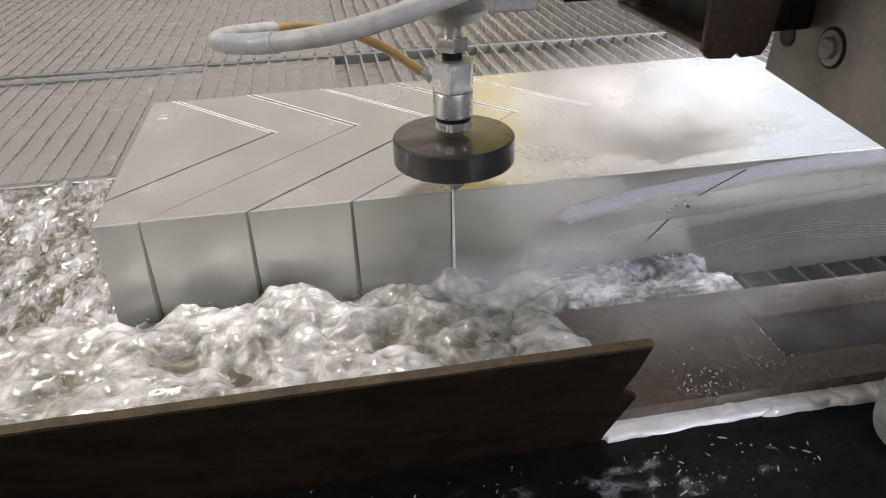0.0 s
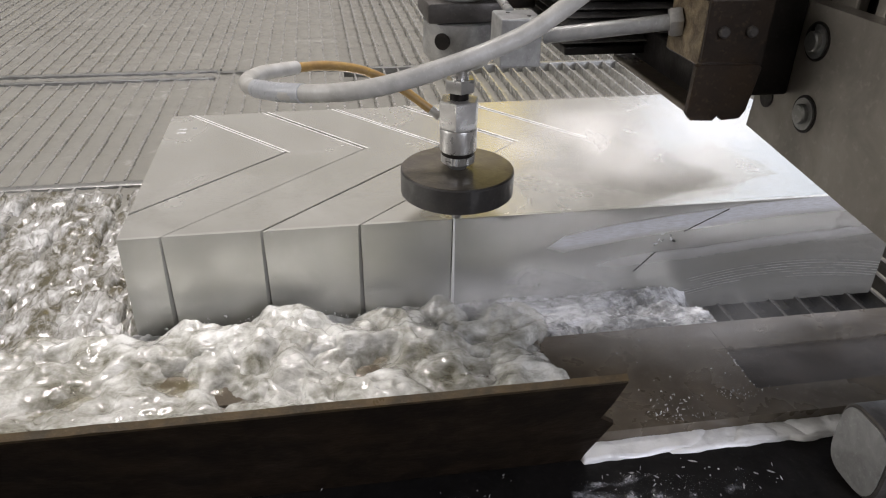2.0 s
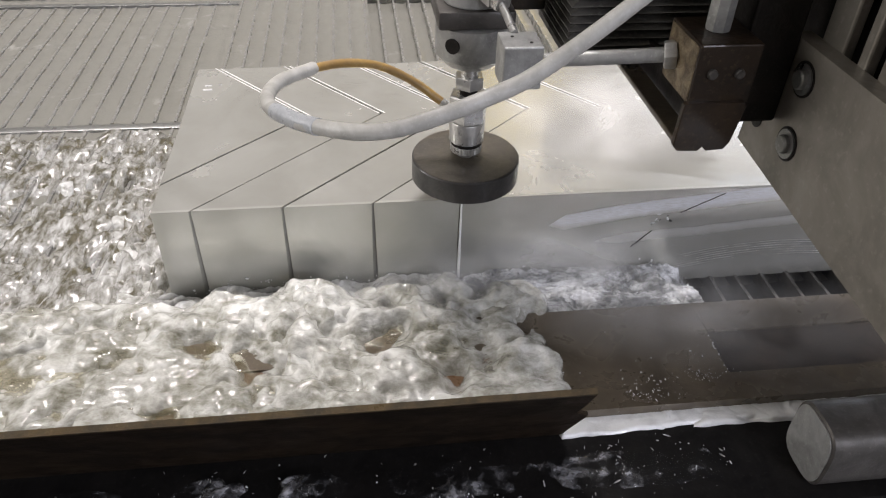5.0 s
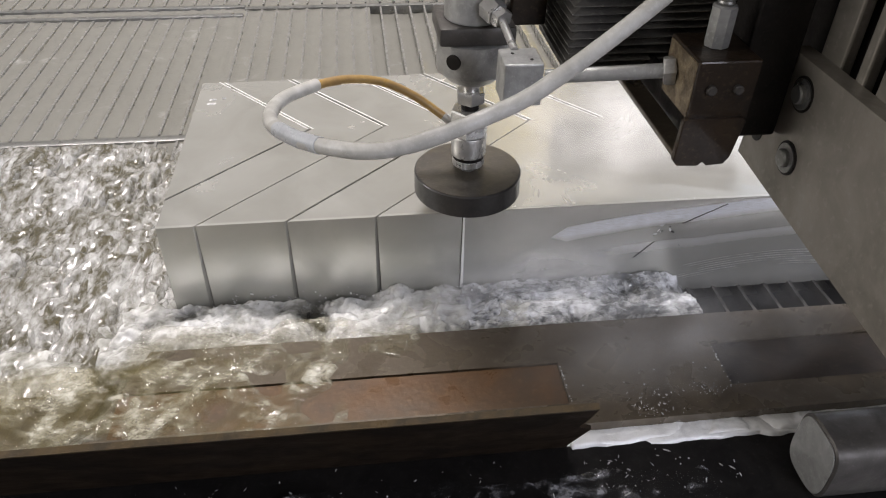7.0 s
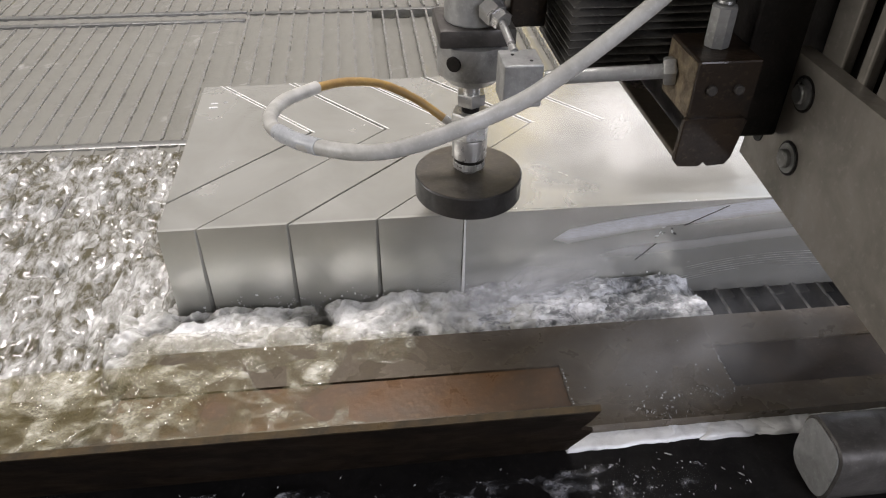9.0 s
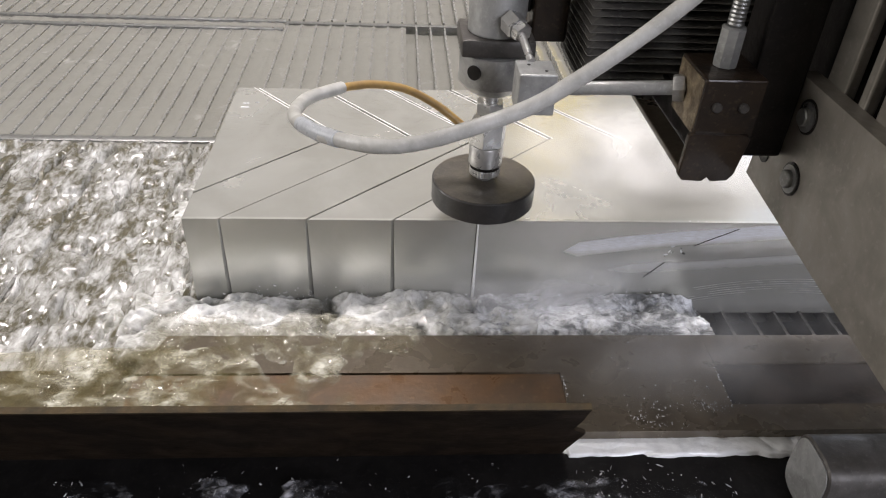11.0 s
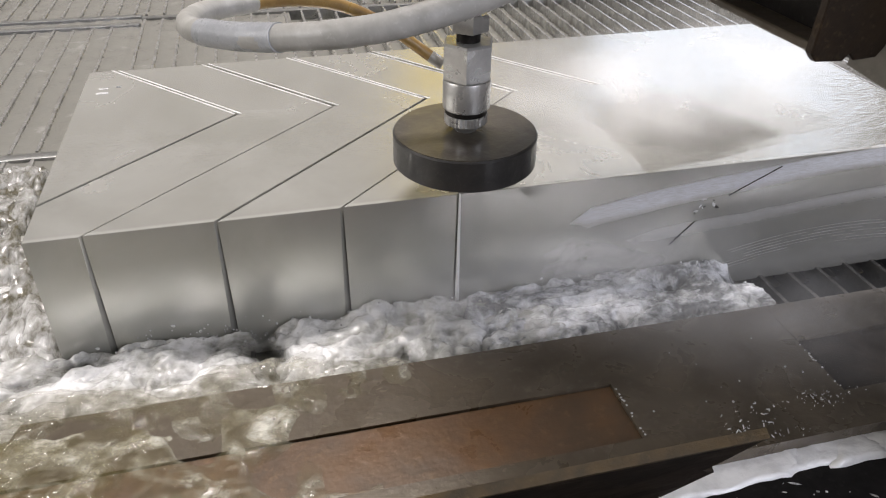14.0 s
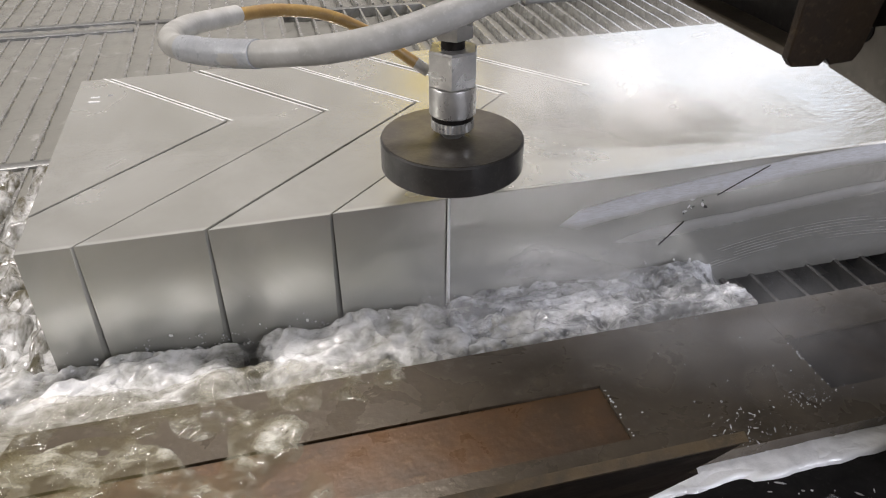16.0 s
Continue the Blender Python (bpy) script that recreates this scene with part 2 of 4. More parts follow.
WATER = water_material("grey_tank_water", (0.23, 0.225, 0.2), (0.5, 0.5, 0.47), 0.07, (0.6, 0.8), 14, 0.3)
FOAM = foam_material("churned_white_water", (0.1, 0.09, 0.058), (0.66, 0.66, 0.65), (0.43, 0.64), run=(1.3, 0.6, 1.0), relief=0.75)
WAKE = foam_material("aerated_wake_water", (0.26, 0.255, 0.2), (0.9, 0.9, 0.9), (0.36, 0.60), 0.7)
WASH = foam_material("thin_foaming_wash", (0.22, 0.21, 0.15), (0.74, 0.74, 0.71), (0.37, 0.61), 0.65)
FILM = foam_material("thin_olive_film", (0.26, 0.22, 0.095), (0.78, 0.77, 0.68), (0.46, 0.66), 0.2, relief=0.4)
SPILL = foam_material("clear_olive_spill", (0.26, 0.23, 0.13), (0.78, 0.78, 0.74), (0.49, 0.7), 0.22)
# white strings over a near-black base are painted glints
SPLASH = foam_material("glinting_splash", (0.05, 0.05, 0.05), (0.85, 0.85, 0.9), (0.50, 0.66), 0.1)
GLINT = foam_material("sparkling_clear_water", (0.13, 0.135, 0.14), (0.88, 0.89, 0.92), (0.43, 0.58), relief=1.0)
# reflected light on smooth water is put into its near-white colour
RUNNEL = foam_material("smooth_bright_water", (0.6, 0.6, 0.6), (0.9, 0.9, 0.9), (0.3, 0.5), relief=0.2)
SCALE = worn("pale_ochre_scale", (0.2, 0.155, 0.09), (0.07, 0.048, 0.026), (0.5, 0.44, 0.34), 0.1, 0.5, 120, relief=0.6)
# rubber of the disc's upper face: brown, with its sheen put into a paler colour
DISC_TOP = worn("brown_sheen_rubber", (0.085, 0.073, 0.055), (0.05, 0.043, 0.034), (0.16, 0.145, 0.12), 0.0, 0.4, 45, relief=0.25, wet=0.3)
# pocket floor with the shade of the recess put into its colour
DEEP = worn("darkened_pocket", (0.045, 0.032, 0.022), (0.02, 0.0145, 0.011), (0.1, 0.074, 0.052), 0.1, 0.5, 22, relief=0.4, wet=0.1)
YELLOW = worn("yellow_machine_paint", (0.72, 0.56, 0.07), (0.6, 0.45, 0.05), (0.8, 0.68, 0.2), 0.0, 0.4, 8, relief=0.1)
FROST = worn("abrasive_frosted_aluminium", (0.8, 0.8, 0.79), (0.62, 0.62, 0.61), (0.93, 0.93, 0.92), 0.1, 0.6, 60, relief=0.3)
DARKWATER = water_material("shade_dark_water", (0.02, 0.019, 0.018), (0.6, 0.6, 0.62), 0.05, (0.5, 0.6), 9, 0.8)
DROP = water_material("bright_spray_drops", (0.3, 0.3, 0.3), (0.9, 0.9, 0.9), 0.06, (0.45, 0.65), 90, 0.2)

for m, level in ((BLACK, 0.12), (BEAM, 0.15), (DARK, 0.3), (RUST, 0.35)):
    m.node_tree.nodes["Principled BSDF"].inputs["Specular IOR Level"].default_value = level


# ---- mesh helpers ----
def part(name, bm, material, parent=None, label="", smooth=True):
    me = bpy.data.meshes.new(name)
    bm.normal_update()
    bm.to_mesh(me)
    bm.free()
    me.materials.append(material)
    ob = new(name, me)
    ob.parent = parent
    if smooth:
        for p in me.polygons:
            p.use_smooth = True
        me.set_sharp_from_angle(angle=radians(35))
    if label:
        ob["label"] = label
    return ob


def thing(name, at=(0, 0, 0), label="", category="", group="", kind=""):
    ob = new(name)
    ob.empty_display_size = 0.02
    ob.location = at
    return tagged(ob, label, category, group, kind)


def box(bm, x0, x1, y0, y1, z0, z1, bevel=0.0):
    made = bmesh.ops.create_cube(bm, size=1)["verts"]
    bmesh.ops.transform(bm, matrix=Matrix.Translation(((x0 + x1) / 2, (y0 + y1) / 2, (z0 + z1) / 2)) @ Matrix.Diagonal((x1 - x0, y1 - y0, z1 - z0, 1)), verts=made)
    if bevel:
        edges = list({e for v in made for e in v.link_edges})
        bmesh.ops.bevel(bm, geom=edges, offset=bevel, segments=2, affect="EDGES", profile=0.5)
    return bm


def boxed(*a, **k):
    return box(bmesh.new(), *a, **k)


def lathe(profile, sides=48, m=None):
    """Turned solid about z from (radius, height) pairs."""
    bm = bmesh.new()
    rings = []
    for r, z in profile:
        rings.append([bm.verts.new((r * math.cos(2 * math.pi * i / sides), r * math.sin(2 * math.pi * i / sides), z)) for i in range(sides)])
    for a, b in zip(rings, rings[1:]):
        for i in range(sides):
            j = (i + 1) % sides
            bm.faces.new((a[i], a[j], b[j], b[i]))
    bm.faces.new(rings[0][::-1])
    bm.faces.new(rings[-1])
    bmesh.ops.recalc_face_normals(bm, faces=bm.faces)
    if m is not None:
        bmesh.ops.transform(bm, matrix=m, verts=bm.verts)
    return bm


def smooth_path(points, steps=10):
    pts = [Vector(p) for p in points]
    pts = [2 * pts[0] - pts[1]] + pts + [2 * pts[-1] - pts[-2]]
    out = []
    for i in range(1, len(pts) - 2):
        a, b, c, d = pts[i - 1:i + 3]
        for k in range(steps):
            t = k / steps
            out.append(0.5 * (2 * b + (c - a) * t + (2 * a - 5 * b + 4 * c - d) * t * t + (3 * b - a - 3 * c + d) * t ** 3))
    out.append(pts[-2])
    return out


def sweep(points, radius, sides=20, ripple=0.0):
    bm = bmesh.new()
    rings, up = [], Vector((0, 0, 1))
    for i, p in enumerate(points):
        d = (points[min(i + 1, len(points) - 1)] - points[max(i - 1, 0)]).normalized()
        u = d.cross(up).normalized()
        w = u.cross(d).normalized()
        r = radius * (1 + ripple * noise.noise(p * 90))
        rings.append([bm.verts.new(p + r * (math.cos(2 * math.pi * k / sides) * u + math.sin(2 * math.pi * k / sides) * w)) for k in range(sides)])
    for a, b in zip(rings, rings[1:]):
        for k in range(sides):
            j = (k + 1) % sides
            bm.faces.new((a[k], a[j], b[j], b[k]))
    bm.faces.new(rings[0][::-1])
    bm.faces.new(rings[-1])
    bmesh.ops.recalc_face_normals(bm, faces=bm.faces)
    return bm


def inset(poly, d):
    """The polygon (anticlockwise) drawn in by d, with mitred corners."""
    out = []
    n = len(poly)
    for i in range(n):
        p, a, b = Vector(poly[i]), Vector(poly[i - 1]), Vector(poly[(i + 1) % n])
        e1, e2 = (p - a).normalized(), (b - p).normalized()
        n1, n2 = Vector((-e1.y, e1.x)), Vector((-e2.y, e2.x))
        k = (n1 + n2) / max(1 + n1.dot(n2), 0.3)
        out.append(p + k * d)
    return out


def prism(poly, z0, z1, chamfer=0.0, foot=None):
    bm = bmesh.new()
    levels = [(foot or poly, z0), (poly, z1 - chamfer), (inset(poly, chamfer), z1)] if chamfer else [(poly, z0), (poly, z1)]
    rings = [[bm.verts.new((p[0], p[1], z)) for p in pl] for pl, z in levels]
    n = len(poly)
    for a, b in zip(rings, rings[1:]):
        for i in range(n):
            j = (i + 1) % n
            bm.faces.new((a[i], a[j], b[j], b[i]))
    bm.faces.new(rings[0][::-1])
    bm.faces.new(rings[-1])
    bmesh.ops.recalc_face_normals(bm, faces=bm.faces)
    return bm


def turn_to(direction):
    return Vector((0, 0, 1)).rotation_difference(Vector(direction)).to_matrix().to_4x4()


# ---- the hall round the machine ----
FLOOR = -0.9


def hall():
    tagged(part("floor", boxed(-5, 7, -5, 6, FLOOR - 0.1, FLOOR), CONCRETE, smooth=False), "stained grey concrete workshop floor", "floor", kind="structure")
    bm = boxed(-5, 1.2, -5.2, -5, FLOOR, 5)
    for a in ((4.8, 7, -5.2, -5, FLOOR, 5), (1.2, 4.8, -5.2, -5, FLOOR, 1.6), (1.2, 4.8, -5.2, -5, 3.4, 5)):
        box(bm, *a)
    tagged(part("wall_south", bm, WALL, smooth=False), "dusty grey workshop wall", "wall", kind="structure")
    bm = boxed(7, 7.2, -5, 6, FLOOR, 5)
    tagged(part("wall_east", bm, WALL, smooth=False), "dusty grey workshop wall", "wall", kind="structure")
    bm = boxed(-5.2, -5, -5, -1.6, FLOOR, 5)
    for a in ((-5.2, -5, 2.0, 6, FLOOR, 5), (-5.2, -5, -1.6, 2.0, FLOOR, 1.0), (-5.2, -5, -1.6, 2.0, 3.0, 5)):
        box(bm, *a)
    tagged(part("wall_west", bm, WALL, smooth=False), "dusty workshop wall with a wide window opening", "wall", kind="structure")
    bm = boxed(-5, 3.3, 6, 6.2, FLOOR, 5)
    for a in ((6.7, 7, 6, 6.2, FLOOR, 5), (3.3, 6.7, 6, 6.2, FLOOR, 1.2), (3.3, 6.7, 6, 6.2, 4.3, 5)):
        box(bm, *a)
    tagged(part("wall_north", bm, WALL, smooth=False), "workshop gable wall with a large glazed opening", "wall", kind="structure")
    bm = boxed(-5, -0.9, -5, 6, 5, 5.15)
    for a in ((1.5, 7, -5, 6, 5, 5.15), (-0.9, 1.5, -5, 1.05, 5, 5.15), (-0.9, 1.5, 2.35, 6, 5, 5.15)):
        box(bm, *a)
    tagged(part("ceiling", bm, WALL, smooth=False), "workshop roof with a long skylight opening", "ceiling", kind="structure")


hall()


def column():
    """A yellow machine column behind the tank, which the bright plate mirrors."""
    c = thing("machine_column", (1.1, 3.5, FLOOR), "yellow painted machine column standing behind the tank", "machine column")
    part("shaft", boxed(-0.17, 0.17, -0.12, 0.12, 0.03, 2.85, bevel=0.01), YELLOW, c, smooth=False)
    part("foot_plate", boxed(-0.26, 0.26, -0.2, 0.2, 0, 0.03, bevel=0.004), DARK, c, smooth=False)


column()

# ---- the tank, its slats and its water ----
SLAT = 0.026
BED = -0.006


def tank():
    t = thing("cutting_tank", (0, 0, FLOOR), "grey steel water tank of a cutting machine", "tank", kind="structure")
    for name, a in (("tank_wall", (-1.3, -1.28, -0.6, 2.2, 0, 0.95)), ("tank_wall", (2.2, 2.22, -0.6, 2.2, 0, 0.95)),
                    ("tank_wall", (-1.3, 2.22, 2.2, 2.22, 0, 0.95)), ("tank_wall", (-1.3, 2.22, -0.62, -0.6, 0, 0.86)),
                    ("tank_floor", (-1.3, 2.22, -0.6, 2.2, 0, 0.02))):
        part(name, boxed(*a), STEEL, t, smooth=False)


def slat_mesh(y0, y1, seed):
    """One sacrificial slat: a thin upright strip whose top edge is scalloped by old cuts."""
    bm = bmesh.new()
    n = max(int((y1 - y0) / 0.02), 2)
    rows = []
    for i in range(n + 1):
        y = y0 + (y1 - y0) * i / n
        top = 0.0026 + 0.001 * noise.noise((seed * 7.3, y * 40, 0)) - 0.0022 * max(0, noise.noise((seed * 3.1, y * 9, 5)))
        rows.append([bm.verts.new((x, y, z)) for x, z in ((-0.0016, -0.06), (0.0016, -0.06), (0.0016, top), (-0.0016, top))])
    for a, b in zip(rows, rows[1:]):
        for k in range(4):
            j = (k + 1) % 4
            bm.faces.new((a[k], b[k], b[j], a[j]))
    bm.faces.new(rows[0])
    bm.faces.new(rows[-1][::-1])
    bmesh.ops.recalc_face_normals(bm, faces=bm.faces)
    return bm


def grates():
    for k, (x0, x1, y0, y1) in enumerate(((-1.02, -0.05, -0.18, 0.335), (-1.02, -0.05, 0.355, 0.765), (-1.02, -0.03, 0.83, 1.9), (-0.015, 2.1, 0.30, 0.80), (-0.015, 2.1, 0.825, 1.9), (-0.015, 2.1, -0.18, 0.296))):
        g = thing("slat_grate", (0, 0, BED), "grate of thin worn steel slats awash with water", "grate", "slat grates of the tank", "structure")
        variants = []
        for s in range(3):
            # the last grate's darker steel stands in for shade in the gap
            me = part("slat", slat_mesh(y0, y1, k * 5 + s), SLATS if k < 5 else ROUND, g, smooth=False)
            variants.append(me)
        n = int((x1 - x0) / SLAT)
        for i in range(n + 1):
            x = x0 + i * SLAT
            if i < 3:
                variants[i].location.x = x
                continue
            o = new("slat", variants[i % 3].data)
            o.parent = g
            o.location.x = x
    for a, name in (((-1.05, -0.035, 0.338, 0.352, -0.06, 0.002), "cross_bar"), ((-1.05, -0.02, 0.77, 0.782, -0.06, 0.003), "cross_bar"), ((-1.05, -0.02, 0.812, 0.824, -0.06, 0.003), "cross_bar"),
                    ((-0.02, 2.1, 0.803, 0.815, -0.06, 0.0025), "cross_bar")):
        bar = part(name, boxed(*a, bevel=0.001), STEEL)
        bar.location.z = BED
        tagged(bar, "flat steel cross bar of the slat bed", "bar", "cross bars of the slat bed", "structure")


def water_sheet(name, x0, x1, y0, y1, z, step, waves, material, label):
    nx, ny = int((x1 - x0) / step * 2), int((y1 - y0) / step)
    verts, faces = [], []
    for j in range(ny + 1):
        for i in range(nx + 1):
            x, y = x0 + (x1 - x0) * i / nx, y0 + (y1 - y0) * j / ny
            near = (x + (1.02 if x < -0.02 else 0.015) + 0.5 * SLAT) % SLAT - 0.5 * SLAT
            h = z + 0.0022 * math.exp(-(near / 0.0045) ** 2) * (0.55 + 0.6 * noise.noise((x * 6, y * 5, 2.0))) + sum(a * noise.noise((x * f + 3.3, y * f * 0.8, f)) for a, f in waves)
            verts.append((x, y, h))
    w = nx + 1
    for j in range(ny):
        for i in range(nx):
            faces.append((j * w + i, j * w + i + 1, (j + 1) * w + i + 1, (j + 1) * w + i))
    me = bpy.data.meshes.new(name)
    me.from_pydata(verts, [], faces)
    me.materials.append(material)
    me.polygons.foreach_set("use_smooth", [True] * len(me.polygons))
    return tagged(new(name, me), label, "water", kind="structure")


tank()
grates()
WAVES = ((0.0016, 14), (0.0012, 45), (0.0006, 110))
water_sheet("water", -1.28, 0.2, -0.19, 2.2, BED - 0.0012, 0.008, WAVES, WATER, "shallow grey water washing over the slats")
water_sheet("water_east", 0.2, 2.2, 0.0, 2.2, BED - 0.013, 0.008, WAVES, WATER, "grey water standing just below the slats")
# low water: the shade between plate and bar is put into its dark colour
water_sheet("water_low", 0.2, 2.2, -0.19, 0.0, -0.05, 0.01, WAVES, DARKWATER, "water standing low between the slats, coloured dark for the shade there")
tagged(part("water_riser", boxed(0.199, 0.2, -0.19, 2.2, -0.055, BED - 0.006), DARKWATER, smooth=False), "water between the slats, coloured dark for the shade there", "water", kind="structure")

# ---- the work piece: a thick plate cut into chevrons ----
TOP = 0.1
KERF, KERF_LOW = 0.002, 0.0048


def back(x):
    return 0.276 + 0.021 * x


def kerf(i):
    ax = 0.122 + 0.075 * (i - 1)
    low = (0.0, 0.042) if i == 1 else (ax - 0.166, 0.0)
    ux = ax - 0.86 * 0.117
    return [low, (ax, 0.16), (ux, back(ux))]


def shifted(line, d):
    """The kerf's line moved d to the side of larger x."""
    return [(x + d, y) if y != 0.042 else (0.0, y - d) for x, y in line]


def outline_of(i, left_line, right_line, half):
    if i == 0:
        return [right_line[0], right_line[1], right_line[2], (0.0, back(0))]
    if i == 1:
        return [(0.0, 0.0)] + right_line + left_line[::-1]
    if i < 4:
        return right_line + left_line[::-1]
    # the remainder, with the last cut open at the back as far as its bend and just begun at the front
    (fx, _), (ax, ay), (ux, uy) = kerf(5)
    right, deep = 0.66, 0.012
    slip = deep * (ax - fx) / ay
    return [left_line[0], (fx - half, 0.0), (fx - half + slip, deep), (fx + half + slip, deep), (fx + half, 0.0), (right, 0.0), (right, back(right)),
            (ux + half, uy), (ax + half, ay), (ax - half, ay), (ux - half, uy)] + left_line[::-1][:-1]


def frosted_edges(ob, line, side, z):
    """The pale matt strip that the jet leaves along the far leg of a cut."""
    near, far = shifted(line, side * (KERF / 2 + 0.0009)), shifted(line, side * (KERF / 2 + 0.0026))
    (p0, p1), (q0, q1) = near[1:3], far[1:3]
    quad = [p0, q0, q1, p1] if side > 0 else [q0, p0, p1, q1]
    part("frosted_edge", prism(quad, z - 0.0005, z + 0.0003), FROST, ob, smooth=False)


def chevrons():
    for i in range(5):
        polys = []
        for half in (KERF_LOW / 2, KERF / 2):
            left_line = shifted(kerf(i), half) if i else None
            right_line = shifted(kerf(i + 1), -half) if i < 4 else None
            polys.append(outline_of(i, left_line, right_line, half))
        z = TOP - 0.0004 * (i % 2)
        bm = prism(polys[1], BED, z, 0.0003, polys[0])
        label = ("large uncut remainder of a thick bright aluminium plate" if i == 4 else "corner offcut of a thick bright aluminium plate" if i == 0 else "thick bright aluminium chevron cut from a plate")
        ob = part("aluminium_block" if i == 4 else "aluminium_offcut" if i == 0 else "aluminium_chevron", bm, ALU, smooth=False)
        tagged(ob, label, "metal block", "" if i in (0, 4) else "chevrons cut from the plate")
        if i:
            frosted_edges(ob, kerf(i), 1, z)
        frosted_edges(ob, kerf(i + 1), -1, z)
        if i == 4:
            frosted_edges(ob, kerf(5), 1, z)
            for (xa, za), (xb, zb), r in (((0.495, 0.0935), (0.457, 0.0745), 0.00045), ((0.434, 0.056), (0.417, 0.038), 0.0006)):
                a, c = Vector((xa, -0.0001, za)), Vector((xb, -0.0001, zb))
                pts = [a.lerp(c, k / 8) + Vector((0, 0, 0.0004 * noise.noise((k * 1.7, xa * 90, 0)))) for k in range(9)]
                part("scratch", sweep(pts, r, 8), DARK, ob, "dark gouge")
            chips = random.Random(5)
            for k in range(9):
                cx, cz = 0.44 + chips.gauss(0, 0.006), 0.0675 + chips.gauss(0, 0.0028)
                r = chips.uniform(0.0005, 0.0012)
                bm = bmesh.new()
                bmesh.ops.create_icosphere(bm, subdivisions=1, radius=1)
                bmesh.ops.transform(bm, matrix=pose(cx, 0, cz, 0, 30 * k, 0) @ Matrix.Diagonal((2.2 * r, 0.0004, r, 1)), verts=bm.verts)
                part("chip", bm, DARK if k % 2 else FROST, ob)


chevrons()
for i, (x, y, w) in enumerate(((0.013, 0.232, 0.007), (0.012, 0.222, 0.009), (0.026, 0.234, 0.004))):
    tagged(part("paint_mark", boxed(x, x + w, y, y + 0.0035, TOP, TOP + 0.0003), DROP, smooth=False), "small faded white paint mark on the plate", "paint mark", "paint marks on the plate")

# ---- fixtures in front of the plate ----
BAR_TOP = 0.03


def fixture_bar():
    """A broad flat bar with two shallow rectangular pockets in its top."""
    f = thing("fixture_bar", (0, 0, 0), "wet brown steel fixture bar with shallow rectangular pockets", "steel bar")
    y0, y1 = -0.178, -0.072
    low, top = BAR_TOP - 0.0024, BAR_TOP
    part("base_plate", prism([(-0.045, y0), (1.0, y0), (1.0, y1), (-0.005, y1)], BED + 0.0005, low), BAR, f, smooth=False)
    for q in ([(-0.045, y0), (0.318, y0), (0.318, -0.158), (-0.035, -0.158)], [(0.448, y0), (1.0, y0), (1.0, -0.152), (0.448, -0.152)],
              [(-0.02, -0.116), (0.318, -0.116), (0.318, y1), (-0.005, y1)], [(0.45, -0.106), (1.0, -0.106), (1.0, y1), (0.45, y1)]):
        part("edge_strip", prism(q, low, top), BAR, f, smooth=False)
    part("web", prism([(0.318, y0), (0.448, y0), (0.45, y1), (0.318, y1)], low, top), BAR, f, smooth=False)
    part("pocket_floor", boxed(-0.02, 0.3178, -0.1575, -0.1165, low, low + 0.0006), POCKET, f, "rusty pocket floor", smooth=False)
    # second floor is coloured darker so that the recess shows
    part("pocket_floor", boxed(0.4502, 1.0, -0.1515, -0.1065, low, low + 0.0006), DEEP, f, "wet pocket floor, darkened in colour to show its depth", smooth=False)


def side_plate():
    bm = prism([(-0.9, -0.178), (-0.055, -0.178), (-0.03, -0.105), (-0.9, -0.105)], BED + 0.0005, 0.024, 0.0012)
    tagged(part("side_plate", bm, BAR, smooth=False), "wet steel plate lying on the slats with an oblique end", "steel plate")


def beam():
    """A rusty strip leaning outward from the rail, with a torch-cut, notched end."""
    b = thing("notched_beam", (0, -0.252, 0.1375), "rusty dark steel strip with a ragged notched end", "steel beam")
    down = Vector((0, 0.058, -0.1095)).normalized()
    lay = Matrix(((1, 0, 0, 0), (0, down.y, -down.z, 0), (0, down.z, down.y, 0), (0, 0, 0, 1)))
    outline = [(-0.6, 0.1335), (0.3075, 0.1335), (0.307, 0.122), (0.3095, 0.066), (0.2985, 0.054), (0.2995, 0.03), (0.2985, 0.004)]
    n = 70
    ragged = [(0.2975 - 0.8975 * i / (n - 1), 0.0004 + 0.0009 * noise.noise((i * 0.83, 0.3, 0))) for i in range(n)]
    bm = prism(outline + ragged, 0, 0.0026)
    bmesh.ops.transform(bm, matrix=lay, verts=bm.verts)
    bmesh.ops.recalc_face_normals(bm, faces=bm.faces)
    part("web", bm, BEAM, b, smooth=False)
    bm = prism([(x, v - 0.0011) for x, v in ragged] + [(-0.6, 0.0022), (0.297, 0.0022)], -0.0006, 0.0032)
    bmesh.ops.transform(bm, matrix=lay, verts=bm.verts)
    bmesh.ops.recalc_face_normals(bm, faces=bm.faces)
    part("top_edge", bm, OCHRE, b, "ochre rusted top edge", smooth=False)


def rail():
    r = thing("front_rail", (0, 0, 0), "wet black steel rail along the tank edge", "rail")
    part("rail_body", boxed(-1.2, 1.6, -0.262, -0.187, -0.05, 0.0185, bevel=0.002), BLACK, r, smooth=False)
    part("ledge", boxed(-1.2, 0.279, -0.6, -0.2625, -0.06, 0.004, bevel=0.002), BLACK, r, smooth=False)
    part("ledge", boxed(0.28, 1.6, -0.6, -0.2625, -0.06, 0.012, bevel=0.002), LIMED, r, "pale grey ledge", smooth=False)


